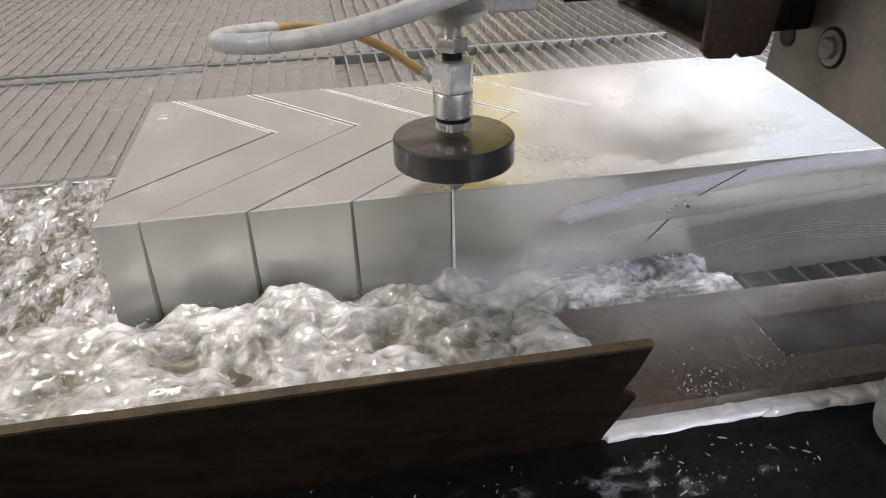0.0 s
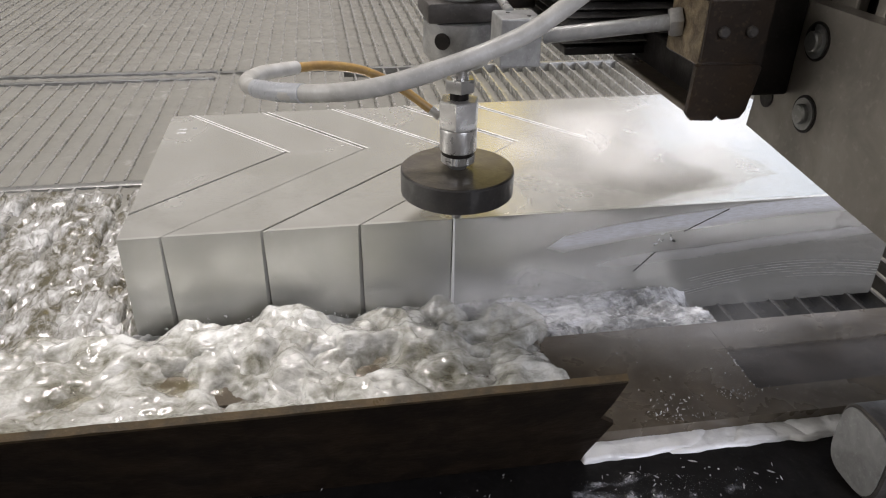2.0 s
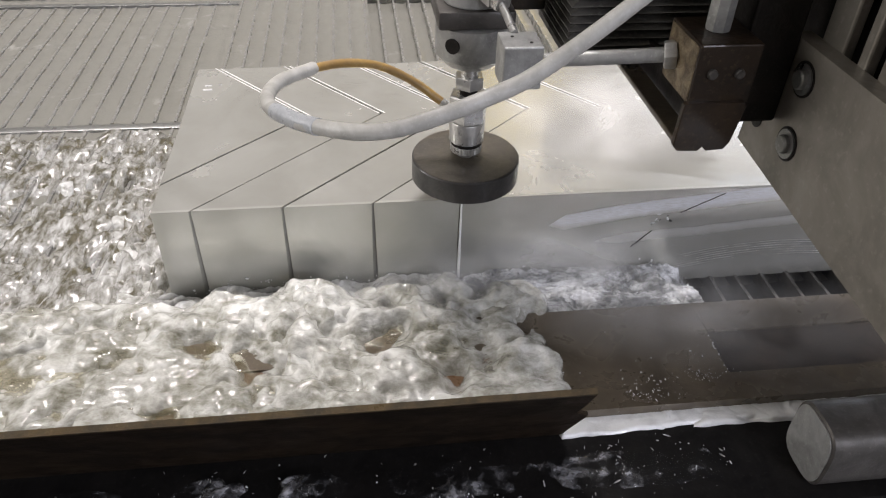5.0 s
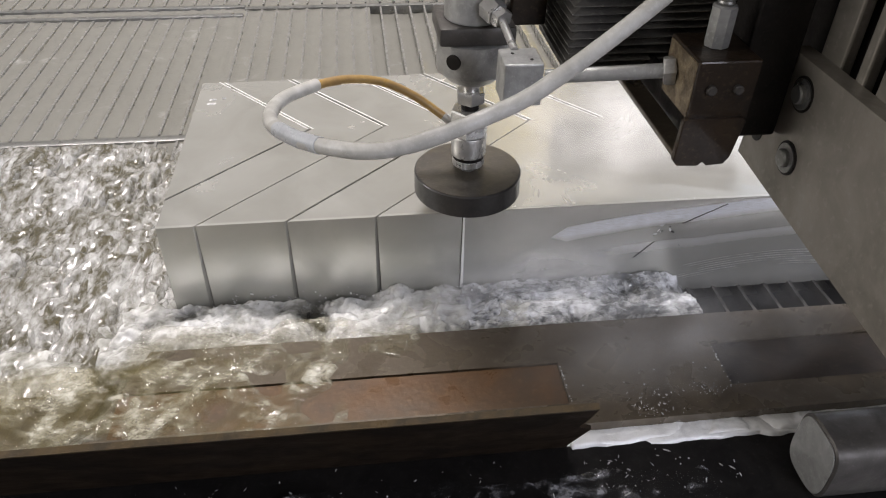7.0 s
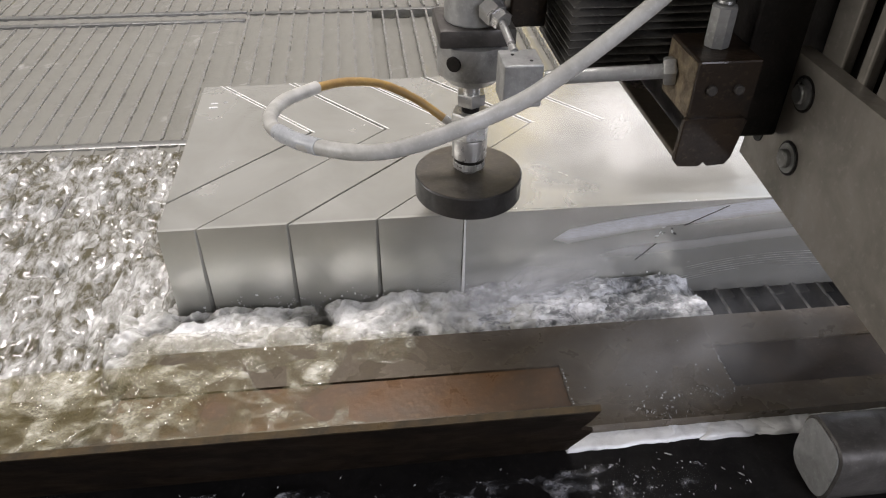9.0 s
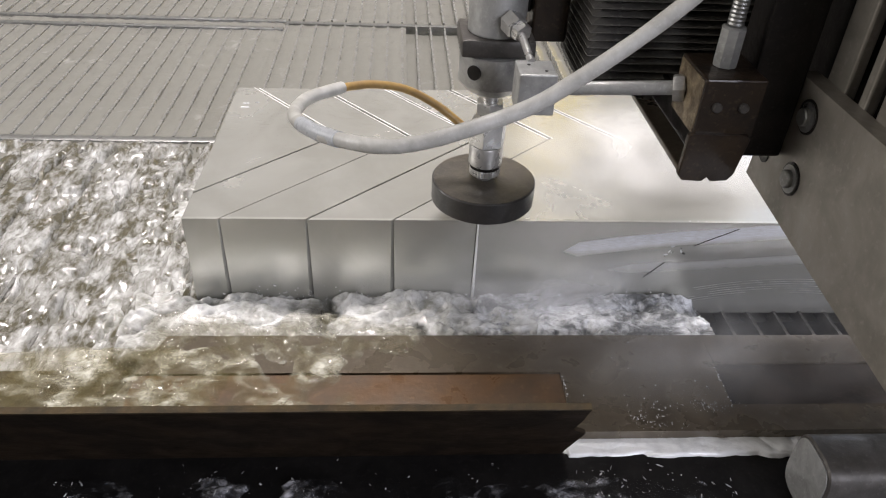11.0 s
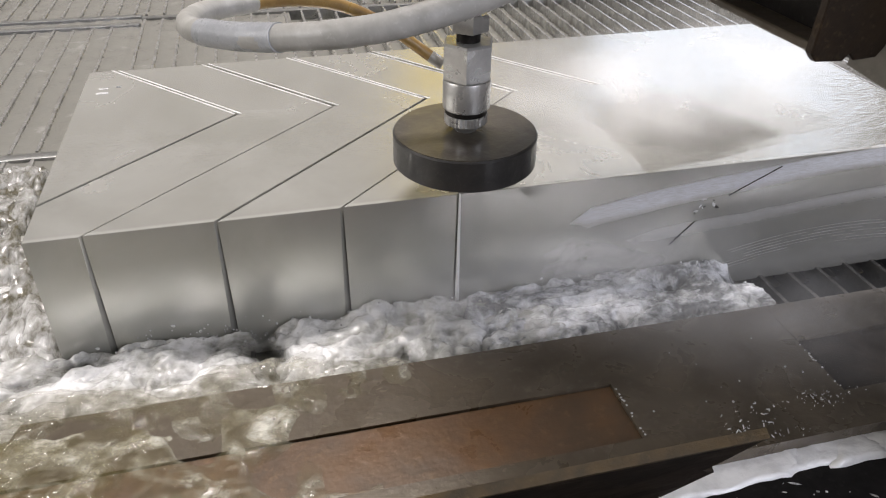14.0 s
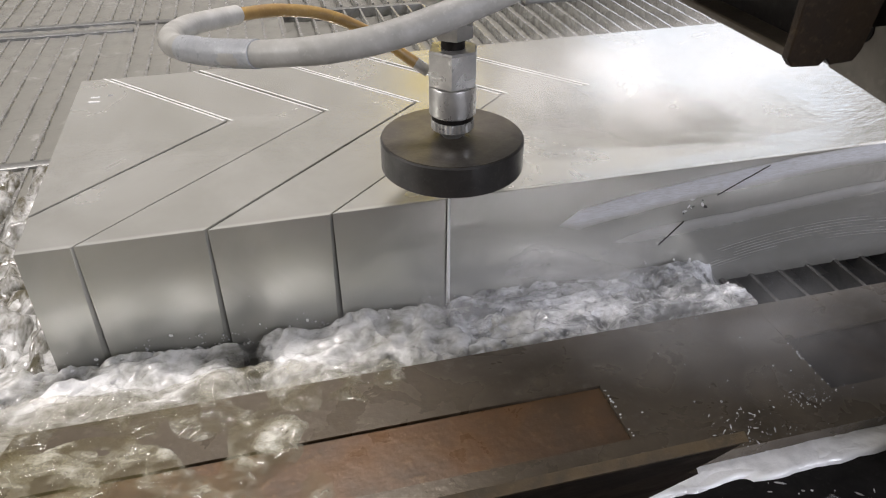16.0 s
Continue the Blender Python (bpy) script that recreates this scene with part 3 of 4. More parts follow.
def pipe_end():
    p = thing("round_bar", (0.466, -0.232, 0.0455), "grey steel bar with rounded corners lying on the rail", "steel bar")

    def stub(a, b, x0, x1, chamfer, power=2 / 3.4):
        ring = []
        for k in range(40):
            c, q = math.cos(2 * math.pi * k / 40), math.sin(2 * math.pi * k / 40)
            ring.append((a * math.copysign(abs(c) ** power, c), b * math.copysign(abs(q) ** power, q)))
        bm = prism(ring, -x1, -x0, chamfer)
        bmesh.ops.transform(bm, matrix=Matrix(((0, 0, -1, 0), (1, 0, 0, 0), (0, 1, 0, 0), (0, 0, 0, 1))), verts=bm.verts)
        bmesh.ops.recalc_face_normals(bm, faces=bm.faces)
        return bm

    part("shaft", stub(0.0225, 0.0268, 0.0, 0.6, 0.0012), ROUND, p)
    part("end_face", stub(0.0205, 0.0248, -0.0008, 0.0, 0.0), LIMED, p, "sawn pale end face", smooth=False)


fixture_bar()
side_plate()
beam()
rail()
pipe_end()

# ---- the cutting head ----
AX, AY = 0.257, -0.006


def hexagon(r, z0, z1, turn=0.0):
    return lathe([(r * 0.93, z0), (r, z0 + 0.0012), (r, z1 - 0.0012), (r * 0.93, z1)], 6, pose(0, 0, 0, 0, 0, turn))


def cutting_head():
    h = thing("cutting_head", (AX, AY, 0), "water jet cutting head with a black rubber splash disc", "cutting head")
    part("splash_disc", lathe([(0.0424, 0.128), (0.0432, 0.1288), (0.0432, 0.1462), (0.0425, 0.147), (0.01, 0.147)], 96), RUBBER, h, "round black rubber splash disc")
    # separate top face, coloured lighter than the side for the sheen on it
    part("disc_face", lathe([(0.042, 0.1468), (0.042, 0.1475)], 96), DISC_TOP, h, "brown top of the disc, coloured paler for its sheen")
    part("nozzle_tip", lathe([(0.0028, 0.105), (0.0035, 0.1052), (0.0038, 0.1279)], 24), STEEL, h)
    part("nozzle_cone", lathe([(0.0062, 0.1476), (0.0068, 0.1484), (0.0113, 0.1525)], 32), LIMED, h)
    bm = lathe([(0.0122, 0.1526), (0.0128, 0.1532), (0.0128, 0.1582), (0.0122, 0.1588)], 60)
    for i, v in enumerate(bm.verts):
        if (i % 60) % 2:
            v.co.x *= 0.955
            v.co.y *= 0.955
    part("knurled_ring", bm, CHROME, h)
    part("seal_ring", lathe([(0.0124, 0.1589), (0.0124, 0.1618)], 40), DARK, h)
    part("collet_body", lathe([(0.0132, 0.162), (0.0138, 0.1627), (0.0138, 0.1785), (0.0133, 0.1795)], 48), CHROME, h)
    part("hex_nut", hexagon(0.0152, 0.1796, 0.201, 12), CHROME, h)
    part("neck", lathe([(0.0068, 0.2011), (0.0068, 0.2068)], 32), DARK, h)
    part("upper_nut", hexagon(0.0116, 0.2069, 0.2165, 25), CHROME, h)
    part("feed_tube", lathe([(0.0066, 0.2166), (0.0066, 0.2252)], 32), CHROME, h)
    part("cone", lathe([(0.015, 0.2253), (0.019, 0.2275), (0.0258, 0.2345)], 48), LIMED, h)
    body = part("head_body", lathe([(0.0258, 0.2346), (0.0262, 0.2352), (0.0262, 0.258), (0.025, 0.2585)], 56), LIMED, h)
    d = Vector((-0.62, -0.78, 0)).normalized()
    part("pin_hole", lathe([(0.0055, 0.0), (0.0055, 0.003)], 24, Matrix.Translation(d * 0.0245 + Vector((0, 0, 0.2475))) @ turn_to(d)), DARK, body, "dark round pin hole")
    part("flange", boxed(-0.027, 0.027, -0.023, 0.027, 0.259, 0.2725, bevel=0.0025), ROUND, h)
    part("valve_body", lathe([(0.0205, 0.2726), (0.0212, 0.2735), (0.0212, 0.35), (0.02, 0.352)], 48), LIMED, h)
    arm = part("elbow_fitting", hexagon(0.0085, -0.006, 0.006, 10), CHROME, h)
    arm.matrix_local = Matrix.Translation((0.008, -0.0275, 0.2865)) @ turn_to((0.45, -0.85, -0.25))
    arm = part("elbow_nut", hexagon(0.0072, 0.0062, 0.013, 0), CHROME, h)
    arm.matrix_local = Matrix.Translation((0.008, -0.0275, 0.2865)) @ turn_to((0.45, -0.85, -0.25))
    pts = smooth_path([(0.0125, -0.0375, 0.2835), (0.0135, -0.056, 0.2805), (0.0145, -0.0745, 0.2775)], 6)
    part("steel_line", sweep(pts, 0.0026, 14), CHROME, h)


def actuator():
    a = thing("valve_actuator", (AX + 0.04, AY + 0.02, 0.262), "dark brown valve actuator block behind the cutting head", "actuator")
    part("housing", boxed(-0.013, 0.014, -0.014, 0.016, 0, 0.2, bevel=0.002), RUST, a, smooth=False)
    part("arm", boxed(-0.03, -0.0132, -0.006, 0.006, 0.02, 0.034, bevel=0.001), DARK, a, smooth=False)


def water_jet():
    j = tagged(part("water_jet", lathe([(0.0017, 0.0), (0.0013, 0.04), (0.0008, 0.1045)], 12, pose(AX - 0.0005, -0.0016, 0.001)), RUNNEL), "thin bright jet of cutting water", "water jet")
    return j


def junction_block():
    j = thing("junction_block", (0.274, -0.09, 0.2645), "grey metal junction block with small screw holes", "fitting block")
    part("block", boxed(-0.0128, 0.0118, -0.0128, 0.0128, -0.0145, 0.0135, bevel=0.0012), LIMED, j, smooth=False)
    for x, y in ((-0.005, 0.004), (0.005, -0.006)):
        part("screw_hole", lathe([(0.0011, 0.0134), (0.0011, 0.0138)], 12, pose(x, y, 0)), DARK, j)


def swivel_line():
    """The high-pressure rod that runs from the valve bracket to the junction block."""
    s = thing("pressure_rod", (0, 0, 0), "grey high-pressure rod with a hexagon nut", "pipe")
    a, b = Vector((0.2885, -0.096, 0.2665)), Vector((0.362, -0.12, 0.279))
    part("rod", sweep([a, a.lerp(b, 0.5), b], 0.0045, 20), LIMED, s)
    n = part("hex_nut", hexagon(0.0088, -0.0035, 0.0035, 0), CHROME, s)
    n.matrix_local = Matrix.Translation((0.358, -0.118, 0.278)) @ turn_to(b - a)


def valve_bracket():
    v = thing("valve_bracket", (0, 0, 0), "dark rusty valve block on a bent steel bracket", "bracket")
    part("valve_block", boxed(0.361, 0.398, -0.148, -0.105, 0.26, 0.296, bevel=0.0012), RUST, v, smooth=False)
    part("side_scale", boxed(0.3602, 0.3612, -0.1465, -0.107, 0.2612, 0.2945, bevel=0.0004), SCALE, v, "crust of pale ochre scale", smooth=False)
    for x in (0.371, 0.387):
        part("cap_screw", lathe([(0.003, 0), (0.003, 0.002), (0.0022, 0.0028)], 20, Matrix.Translation((x, -0.148, 0.279)) @ turn_to((0, -1, 0))), ROUND, v)
    bm = prism([(0.358, 0.2615), (0.357, 0.235), (0.36, 0.2315), (0.373, 0.2308), (0.3755, 0.2335), (0.3785, 0.2308), (0.389, 0.2315), (0.392, 0.236), (0.396, 0.26), (0.394, 0.262), (0.36, 0.2625)], -0.004, 0.0, 0.0006)
    bmesh.ops.transform(bm, matrix=pose(0, -0.1515, 0, 90, 0, 0), verts=bm.verts)
    bmesh.ops.recalc_face_normals(bm, faces=bm.faces)
    part("front_flap", bm, RUST, v, smooth=False)
    part("rail_strip", boxed(0.358, 0.372, -0.151, -0.035, 0.2345, 0.2385, bevel=0.001), BAR, v, smooth=False)
    part("rail_web", boxed(0.373, 0.3775, -0.151, -0.035, 0.236, 0.258, bevel=0.001), DARK, v, smooth=False)
    part("hex_spigot", lathe([(0.0068, 0.2962), (0.0073, 0.297), (0.0073, 0.319), (0.006, 0.32)], 8, pose(0.379, -0.126, 0)), LIMED, v)
    part("threaded_stud", lathe([(0.0045 + 0.0004 * (i % 2), 0.3202 + 0.0012 * i) for i in range(24)], 24, pose(0.379, -0.126, 0)), STEEL, v)


def mounting_plate():
    p = thing("mounting_plate", (0.432, 0, 0), "grey painted steel carriage plate with bolts", "machine plate")
    bm = prism([(-0.099, 0.262), (-0.093, 0.205), (-0.2, 0.196), (-0.42, 0.18), (-0.42, 0.29), (-0.116, 0.29)][::-1], 0, 0.012)
    bmesh.ops.transform(bm, matrix=Matrix(((0, 0, 1, 0), (1, 0, 0, 0), (0, 1, 0, 0), (0, 0, 0, 1))), verts=bm.verts)
    bmesh.ops.recalc_face_normals(bm, faces=bm.faces)
    part("plate", bm, PLATE, p, smooth=False)
    for y, z in ((-0.147, 0.231), (-0.142, 0.271)):
        part("counterbore", lathe([(0.0108, 0), (0.0108, 0.0005)], 32, Matrix.Translation((0, y, z)) @ turn_to((-1, 0, 0))), DARK, p)
        w = part("washer", lathe([(0.0092, 0.0005), (0.0092, 0.0014)], 32, Matrix.Translation((0, y, z)) @ turn_to((-1, 0, 0))), STEEL, p)
        part("bolt_head", lathe([(0.0058, 0.0014), (0.0058, 0.0038), (0.005, 0.0046)], 24, Matrix.Translation((0, y, z)) @ turn_to((-1, 0, 0))), STEEL, w)
    part("bolt_hole", lathe([(0.0068, 0.0), (0.0068, 0.0006)], 24, Matrix.Translation((0, -0.108, 0.229)) @ turn_to((-1, 0, 0))), DARK, p)


def z_axis():
    """The upright slide above the plate: column, cover strips and the pleated bellows."""
    c = thing("slide_column", (0, 0, 0), "dark upright machine slide with grey cover strips", "machine column")
    part("column", boxed(0.456, 0.6, -0.3, 0.02, 0.24, 1.2, bevel=0.004), DARK, c, smooth=False)
    for y, w in ((-0.15, 0.022), (-0.172, 0.008), (-0.205, 0.022), (-0.232, 0.01), (-0.26, 0.018)):
        part("cover_strip", boxed(0.444, 0.4515, y, y + w, 0.262, 1.2, bevel=0.0015), PLATE, c, smooth=False)
    part("cable_tube", sweep([Vector((0.425, -0.085, 0.25 + 0.1 * i)) for i in range(8)], 0.009, 16), DARK, c)
    part("top_mount", boxed(-0.1, 0.6, -0.02, 0.2, 1.2, 1.26), DARK, c, smooth=False)
    part("back_plate", boxed(0.3985, 0.4315, -0.128, -0.1, 0.236, 1.2, bevel=0.002), DARK, c, smooth=False)
    b = thing("pleated_bellows", (0.384, -0.002, 0), "black pleated bellows with grey dusty edges", "bellows")
    pitch, shapes = 0.0054, []
    for k in range(5):
        bm = bmesh.new()
        rings = []
        for h, g in ((0.0, 0.008), (0.45, 0.0), (0.55, 0.0), (1.0, 0.008)):
            g += 0.0014 * noise.noise((k * 1.9, 3.1, 0))
            ring = []
            for c, (sx, sy) in enumerate(((-1, -1), (0, -1), (1, -1), (1, 1), (-1, 1))):
                ring.append(bm.verts.new((sx * (0.069 - g), sy * (0.05 - g), pitch * (h + 0.22 * noise.noise((k * 2.7, c * 1.3, 0))))))
            rings.append(ring)
        for a, d in zip(rings, rings[1:]):
            for c in range(5):
                e = (c + 1) % 5
                bm.faces.new((a[c], a[e], d[e], d[c]))
        shapes.append(part("pleat", bm, BELLOWS, b, smooth=False))
    for i in range(90):
        ob = shapes[i] if i < 5 else new("pleat", shapes[(i * 3) % 5].data)
        ob.parent = b
        ob.location.z = 0.248 + pitch * i
    part("end_plate", boxed(-0.066, 0.066, -0.048, 0.048, 0.242, 0.2475, bevel=0.001), DARK, b, smooth=False)
    part("cover", boxed(-0.064, 0.064, -0.046, 0.046, 0.248 + 90 * pitch, 1.2), DARK, b, smooth=False)


def feed_hose():
    """The abrasive hose: from the column down, round in a loop and into the side of the nozzle."""
    h = thing("feed_hose", (0, 0, 0), "chalky white abrasive hose in a loop with an amber end", "hose")
    loop = [(0.395, -0.15, 0.42), (0.36, -0.15, 0.365), (0.329, -0.15, 0.331), (0.283, -0.158, 0.298), (0.25, -0.163, 0.28), (0.19, -0.172, 0.264), (0.15, -0.146, 0.253), (0.124, -0.112, 0.246),
            (0.117, -0.085, 0.242), (0.123, -0.052, 0.237), (0.143, -0.02, 0.231)]
    end = [(0.143, -0.02, 0.231), (0.165, -0.005, 0.2275), (0.19, 0.004, 0.2205), (0.215, 0.006, 0.207), (0.238, 0.003, 0.19)]
    part("hose", sweep(smooth_path(loop, 10), 0.0046, 20, 0.04), HOSE, h)
    part("amber_tube", sweep(smooth_path(end, 10), 0.0033, 18, 0.03), AMBER, h, "amber translucent tube end")
    part("barb", sweep([Vector((0.2375, 0.003, 0.1905)), Vector((0.244, 0.0, 0.186))], 0.0034, 14), CHROME, h)
    part("tape_wrap", sweep(smooth_path([(0.15, -0.146, 0.253), (0.136, -0.13, 0.2493), (0.124, -0.112, 0.246)], 6), 0.005, 20, 0.03), TAPE, h, "blue-grey tape wrap")


cutting_head()
actuator()
water_jet()
junction_block()
swivel_line()
valve_bracket()
mounting_plate()
z_axis()
feed_hose()

# ---- churned water: rigid lumps that heave and drift ----
MOVERS = []
RUNOFF = {}
SLIDING = set()
LEANS = {}


def foam_sheet(name, x0, x1, y0, y1, step, waves, rim, profile, seed, material, gutter=0.0, run=(0.8, 0.95), sharp=0.5, rim_x=0.0):
    """A rigid sheet of churned water: heaps with drawn-out crests that lie along the run, sinking at the rim. sharp: how far crests are drawn to edges."""
    nx, ny = int((x1 - x0) / step), int((y1 - y0) / step)
    verts, faces = [], []
    for j in range(ny + 1):
        for i in range(nx + 1):
            x, y = x0 + (x1 - x0) * i / nx, y0 + (y1 - y0) * j / ny
            edge = min((x - x0) / (rim_x or rim), (x1 - x) / (rim_x or rim), (y - y0) / rim, (y1 - y) / rim, 1.0)
            edge = min(max(edge * (1 + 0.9 * noise.noise((x * 28, y * 28, seed))), 0.0), 1.0)
            edge = edge * edge * (3 - 2 * edge)
            p = Vector((x * run[0], y * run[1], seed * 0.37))
            warp = noise.noise_vector(p * 20) * 0.012
            h = 0.0
            for k, (a, f) in enumerate(waves):
                n = noise.noise((p + warp) * f + Vector((0, 0, k * 3.7)))
                crest = 0.75 - 1.9 * abs(n)
                h += a * ((1 - sharp) * 1.3 * n + sharp * crest)
            h *= profile(x, y)
            if gutter:
                gap = (x + 1.02 + 0.5 * SLAT) % (2 * SLAT) - SLAT
                h -= gutter * math.exp(-(gap / 0.0035) ** 2) * min(max(0.5 + 2.4 * noise.noise((x * 9, y * 11, 4.0)), 0.0), 1.0)
            q = noise.noise_vector(p * 60) * 0.0026 + noise.noise_vector(p * 150) * 0.0012
            verts.append((x + q.x, y + q.y, h * edge - 0.02 * (1 - edge)))
    w = nx + 1
    for j in range(ny):
        for i in range(nx):
            faces.append((j * w + i, j * w + i + 1, (j + 1) * w + i + 1, (j + 1) * w + i))
    me = bpy.data.meshes.new(name)
    me.from_pydata(verts, [], faces)
    me.materials.append(material)
    me.polygons.foreach_set("use_smooth", [True] * len(me.polygons))
    return me


rng = random.Random(11)


def sheet(mesh, z, label, group, sway, phase, speed):
    ob = tagged(new("foam_sheet", mesh), label, "foam", group)
    MOVERS.append((ob, (0, 0, z), 0.0, sway, phase, speed))
    SLIDING.add(ob.name)
    return ob


def heap(x, at, width):
    return math.exp(-((x - at) / width) ** 2)


def churn():
    race = "wide sheet of white churned water racing past the plate"
    wake = "bank of white churned water thrown up along the plate"
    wash = "wash of foaming water running over the steel bar"
    # the race of water to the side of the plate: two sheets that slide through one another
    for k in range(2):
        me = foam_sheet("foam_sheet", -0.52, 0.012, -0.112, 0.335, 0.0022, ((0.009, 14 + 3 * k), (0.0105, 31), (0.0075, 66), (0.0036, 140)), 0.022,
                        lambda x, y: 0.62 + 0.5 * heap(x, 0.0, 0.09), k + 1, FOAM, 0.055, (1.3, 0.62), 0.6)
        sheet(me, BED + 0.0025, race, "sheets of racing water", 0.013, 2.1 * k, 1.7 + 0.4 * k)
    # the bright run that sweeps round the plate's corner
    me = foam_sheet("foam_sheet", -0.1, 0.008, -0.11, 0.2, 0.0016, ((0.009, 24), (0.006, 60), (0.0034, 130), (0.002, 260)), 0.03,
                    lambda x, y: 0.7 + 0.5 * heap(y, -0.02, 0.09), 7, WAKE, 0.0, (1.2, 0.6), 0.6)
    sheet(me, BED + 0.003, "bright run of white water round the corner of the plate", "", 0.006, 0.6, 2.4)
    # the wake under the jet along the long side
    for k in range(2):
        me = foam_sheet("foam_sheet", -0.06, 0.33, -0.096, 0.005, 0.0016, ((0.018, 19 + 6 * k), (0.009, 50), (0.005, 110), (0.003, 230)), 0.014,
                        lambda x, y: (1.0 - 3.1 * min(max(x - 0.24, 0.0), 0.24)) * (0.85 + 0.4 * noise.noise((x * 11, 0.5, 0.3 + k))), 10 + k, WAKE, 0.0, (0.9, 0.95), 0.35)
        sheet(me, BED + 0.022, wake, "banks of water along the plate", 0.005, 1.3 * k, 2.6 + 0.5 * k)
    # sparkling water runs on in the gap between plate and bar
    for k in range(2):
        me = foam_sheet("foam_sheet", 0.25, 0.475 - 0.03 * k, -0.082, 0.004, 0.0013, ((0.004, 26), (0.0042, 60), (0.0036, 120), (0.002, 240)), 0.01,
                        lambda x, y: 1.15 - 1.8 * max(x - 0.3, 0.0), 17 + k, GLINT, 0.0, (0.8, 1.1), 0.6)
        sheet(me, 0.0195 - 0.002 * k, "sparkling water running between the plate and the bar", "runs of sparkling water", 0.004, 0.8 + 1.9 * k, 2.6)
    # clear olive water spills from the bank over the back of the bar
    for k in range(2):
        me = foam_sheet("foam_sheet", -0.06, 0.25 - 0.05 * k, -0.12, -0.03, 0.0016, ((0.003, 22 + 4 * k), (0.0034, 55), (0.0024, 115), (0.0016, 240)), 0.03,
                        lambda x, y: (1.0 - 1.6 * max(x - 0.06, 0.0)) * (0.5 + 0.7 * heap(y, -0.06, 0.03)), 15 + k, SPILL, 0.0, (0.8, 1.0), 0.45, 0.06)
        sheet(me, BAR_TOP - 0.001, "clear olive water spilling over the back of the bar", "spills over the bar", 0.005, 0.5 + 1.7 * k, 2.3 + 0.4 * k)
    # the wash over the bar, heaped up below the jet at first, which runs off to the side after some seconds
    for k in range(2):
        me = foam_sheet("foam_sheet", -0.6, 0.34, -0.19, -0.006, 0.0022, ((0.024, 15 + 4 * k), (0.011, 42), (0.005, 95), (0.0024, 210)), 0.035,
                        lambda x, y: (0.7 if x < 0.02 else 0.75 + 0.75 * heap(x, 0.17, 0.09)) * (0.6 + 0.5 * heap(y, -0.05, 0.06)), 20 + k, WASH, 0.0, (0.8, 0.8), 0.25)
        ob = sheet(me, 0.032, wash, "wash over the steel bar", 0.008, 0.9 * k, 2.3 + 0.4 * k)
        RUNOFF[ob.name] = (4.5 + 0.4 * k, 0.12 + 0.06 * k, 0.064)
    # a thin film stays on the near part of the bar
    for k in range(2):
        me = foam_sheet("foam_sheet", -0.5, 0.27 - 0.07 * k, -0.18 + 0.006 * k, -0.072, 0.0017, ((0.0014, 30), (0.0013, 70), (0.0011, 130), (0.0009, 260)), 0.02,
                        lambda x, y: 0.7 + 0.5 * heap(x, -0.06, 0.12), 51 + k, FILM, 0.0, (0.7, 1.1), 0.6, 0.16)
        sheet(me, BAR_TOP + 0.0008, "thin olive film of water running over the bar", "films of water on the bar", 0.004, 0.7 + 2 * k, 1.9)
    # behind the plate
    me = foam_sheet("foam_sheet", 0.02, 0.36, 0.27, 0.35, 0.002, ((0.012, 30), (0.009, 70), (0.005, 140), (0.003, 260)), 0.02, lambda x, y: 1.0, 31, WAKE)
    sheet(me, BED + 0.001, "low ridge of foam behind the plate", "", 0.006, 0.4, 2.0)
    # gap between bar and rail: water coloured near white for the light it reflects
    for k in range(2):
        me = foam_sheet("foam_sheet", 0.306, 0.64, -0.194, -0.17, 0.0013, ((0.0012, 30), (0.0007, 90), (0.0004, 220)), 0.004, lambda x, y: 0.5 if x < 0.39 else 1.6, 40 + k, RUNNEL)
        sheet(me, 0.0215, "strip of bright water between bar and rail", "water by the rail", 0.003, 1.9 * k, 2.0)
    # dark splashes below the beam, their glints painted as white strings
    me = foam_sheet("splash_sheet", -0.06, 0.42, -0.252, -0.192, 0.0015, ((0.006, 36), (0.004, 80), (0.0026, 150), (0.0014, 260)), 0.022,
                    lambda x, y: 0.2 + 1.2 * max(0.0, noise.noise((x * 18, y * 18, 7.7)) + 0.1), 71, SPLASH, 0.0, (0.8, 0.8), 0.7)
    sheet(me, 0.0185, "dark splashing water on the rail with glints painted white", "", 0.005, 2.4, 2.7)


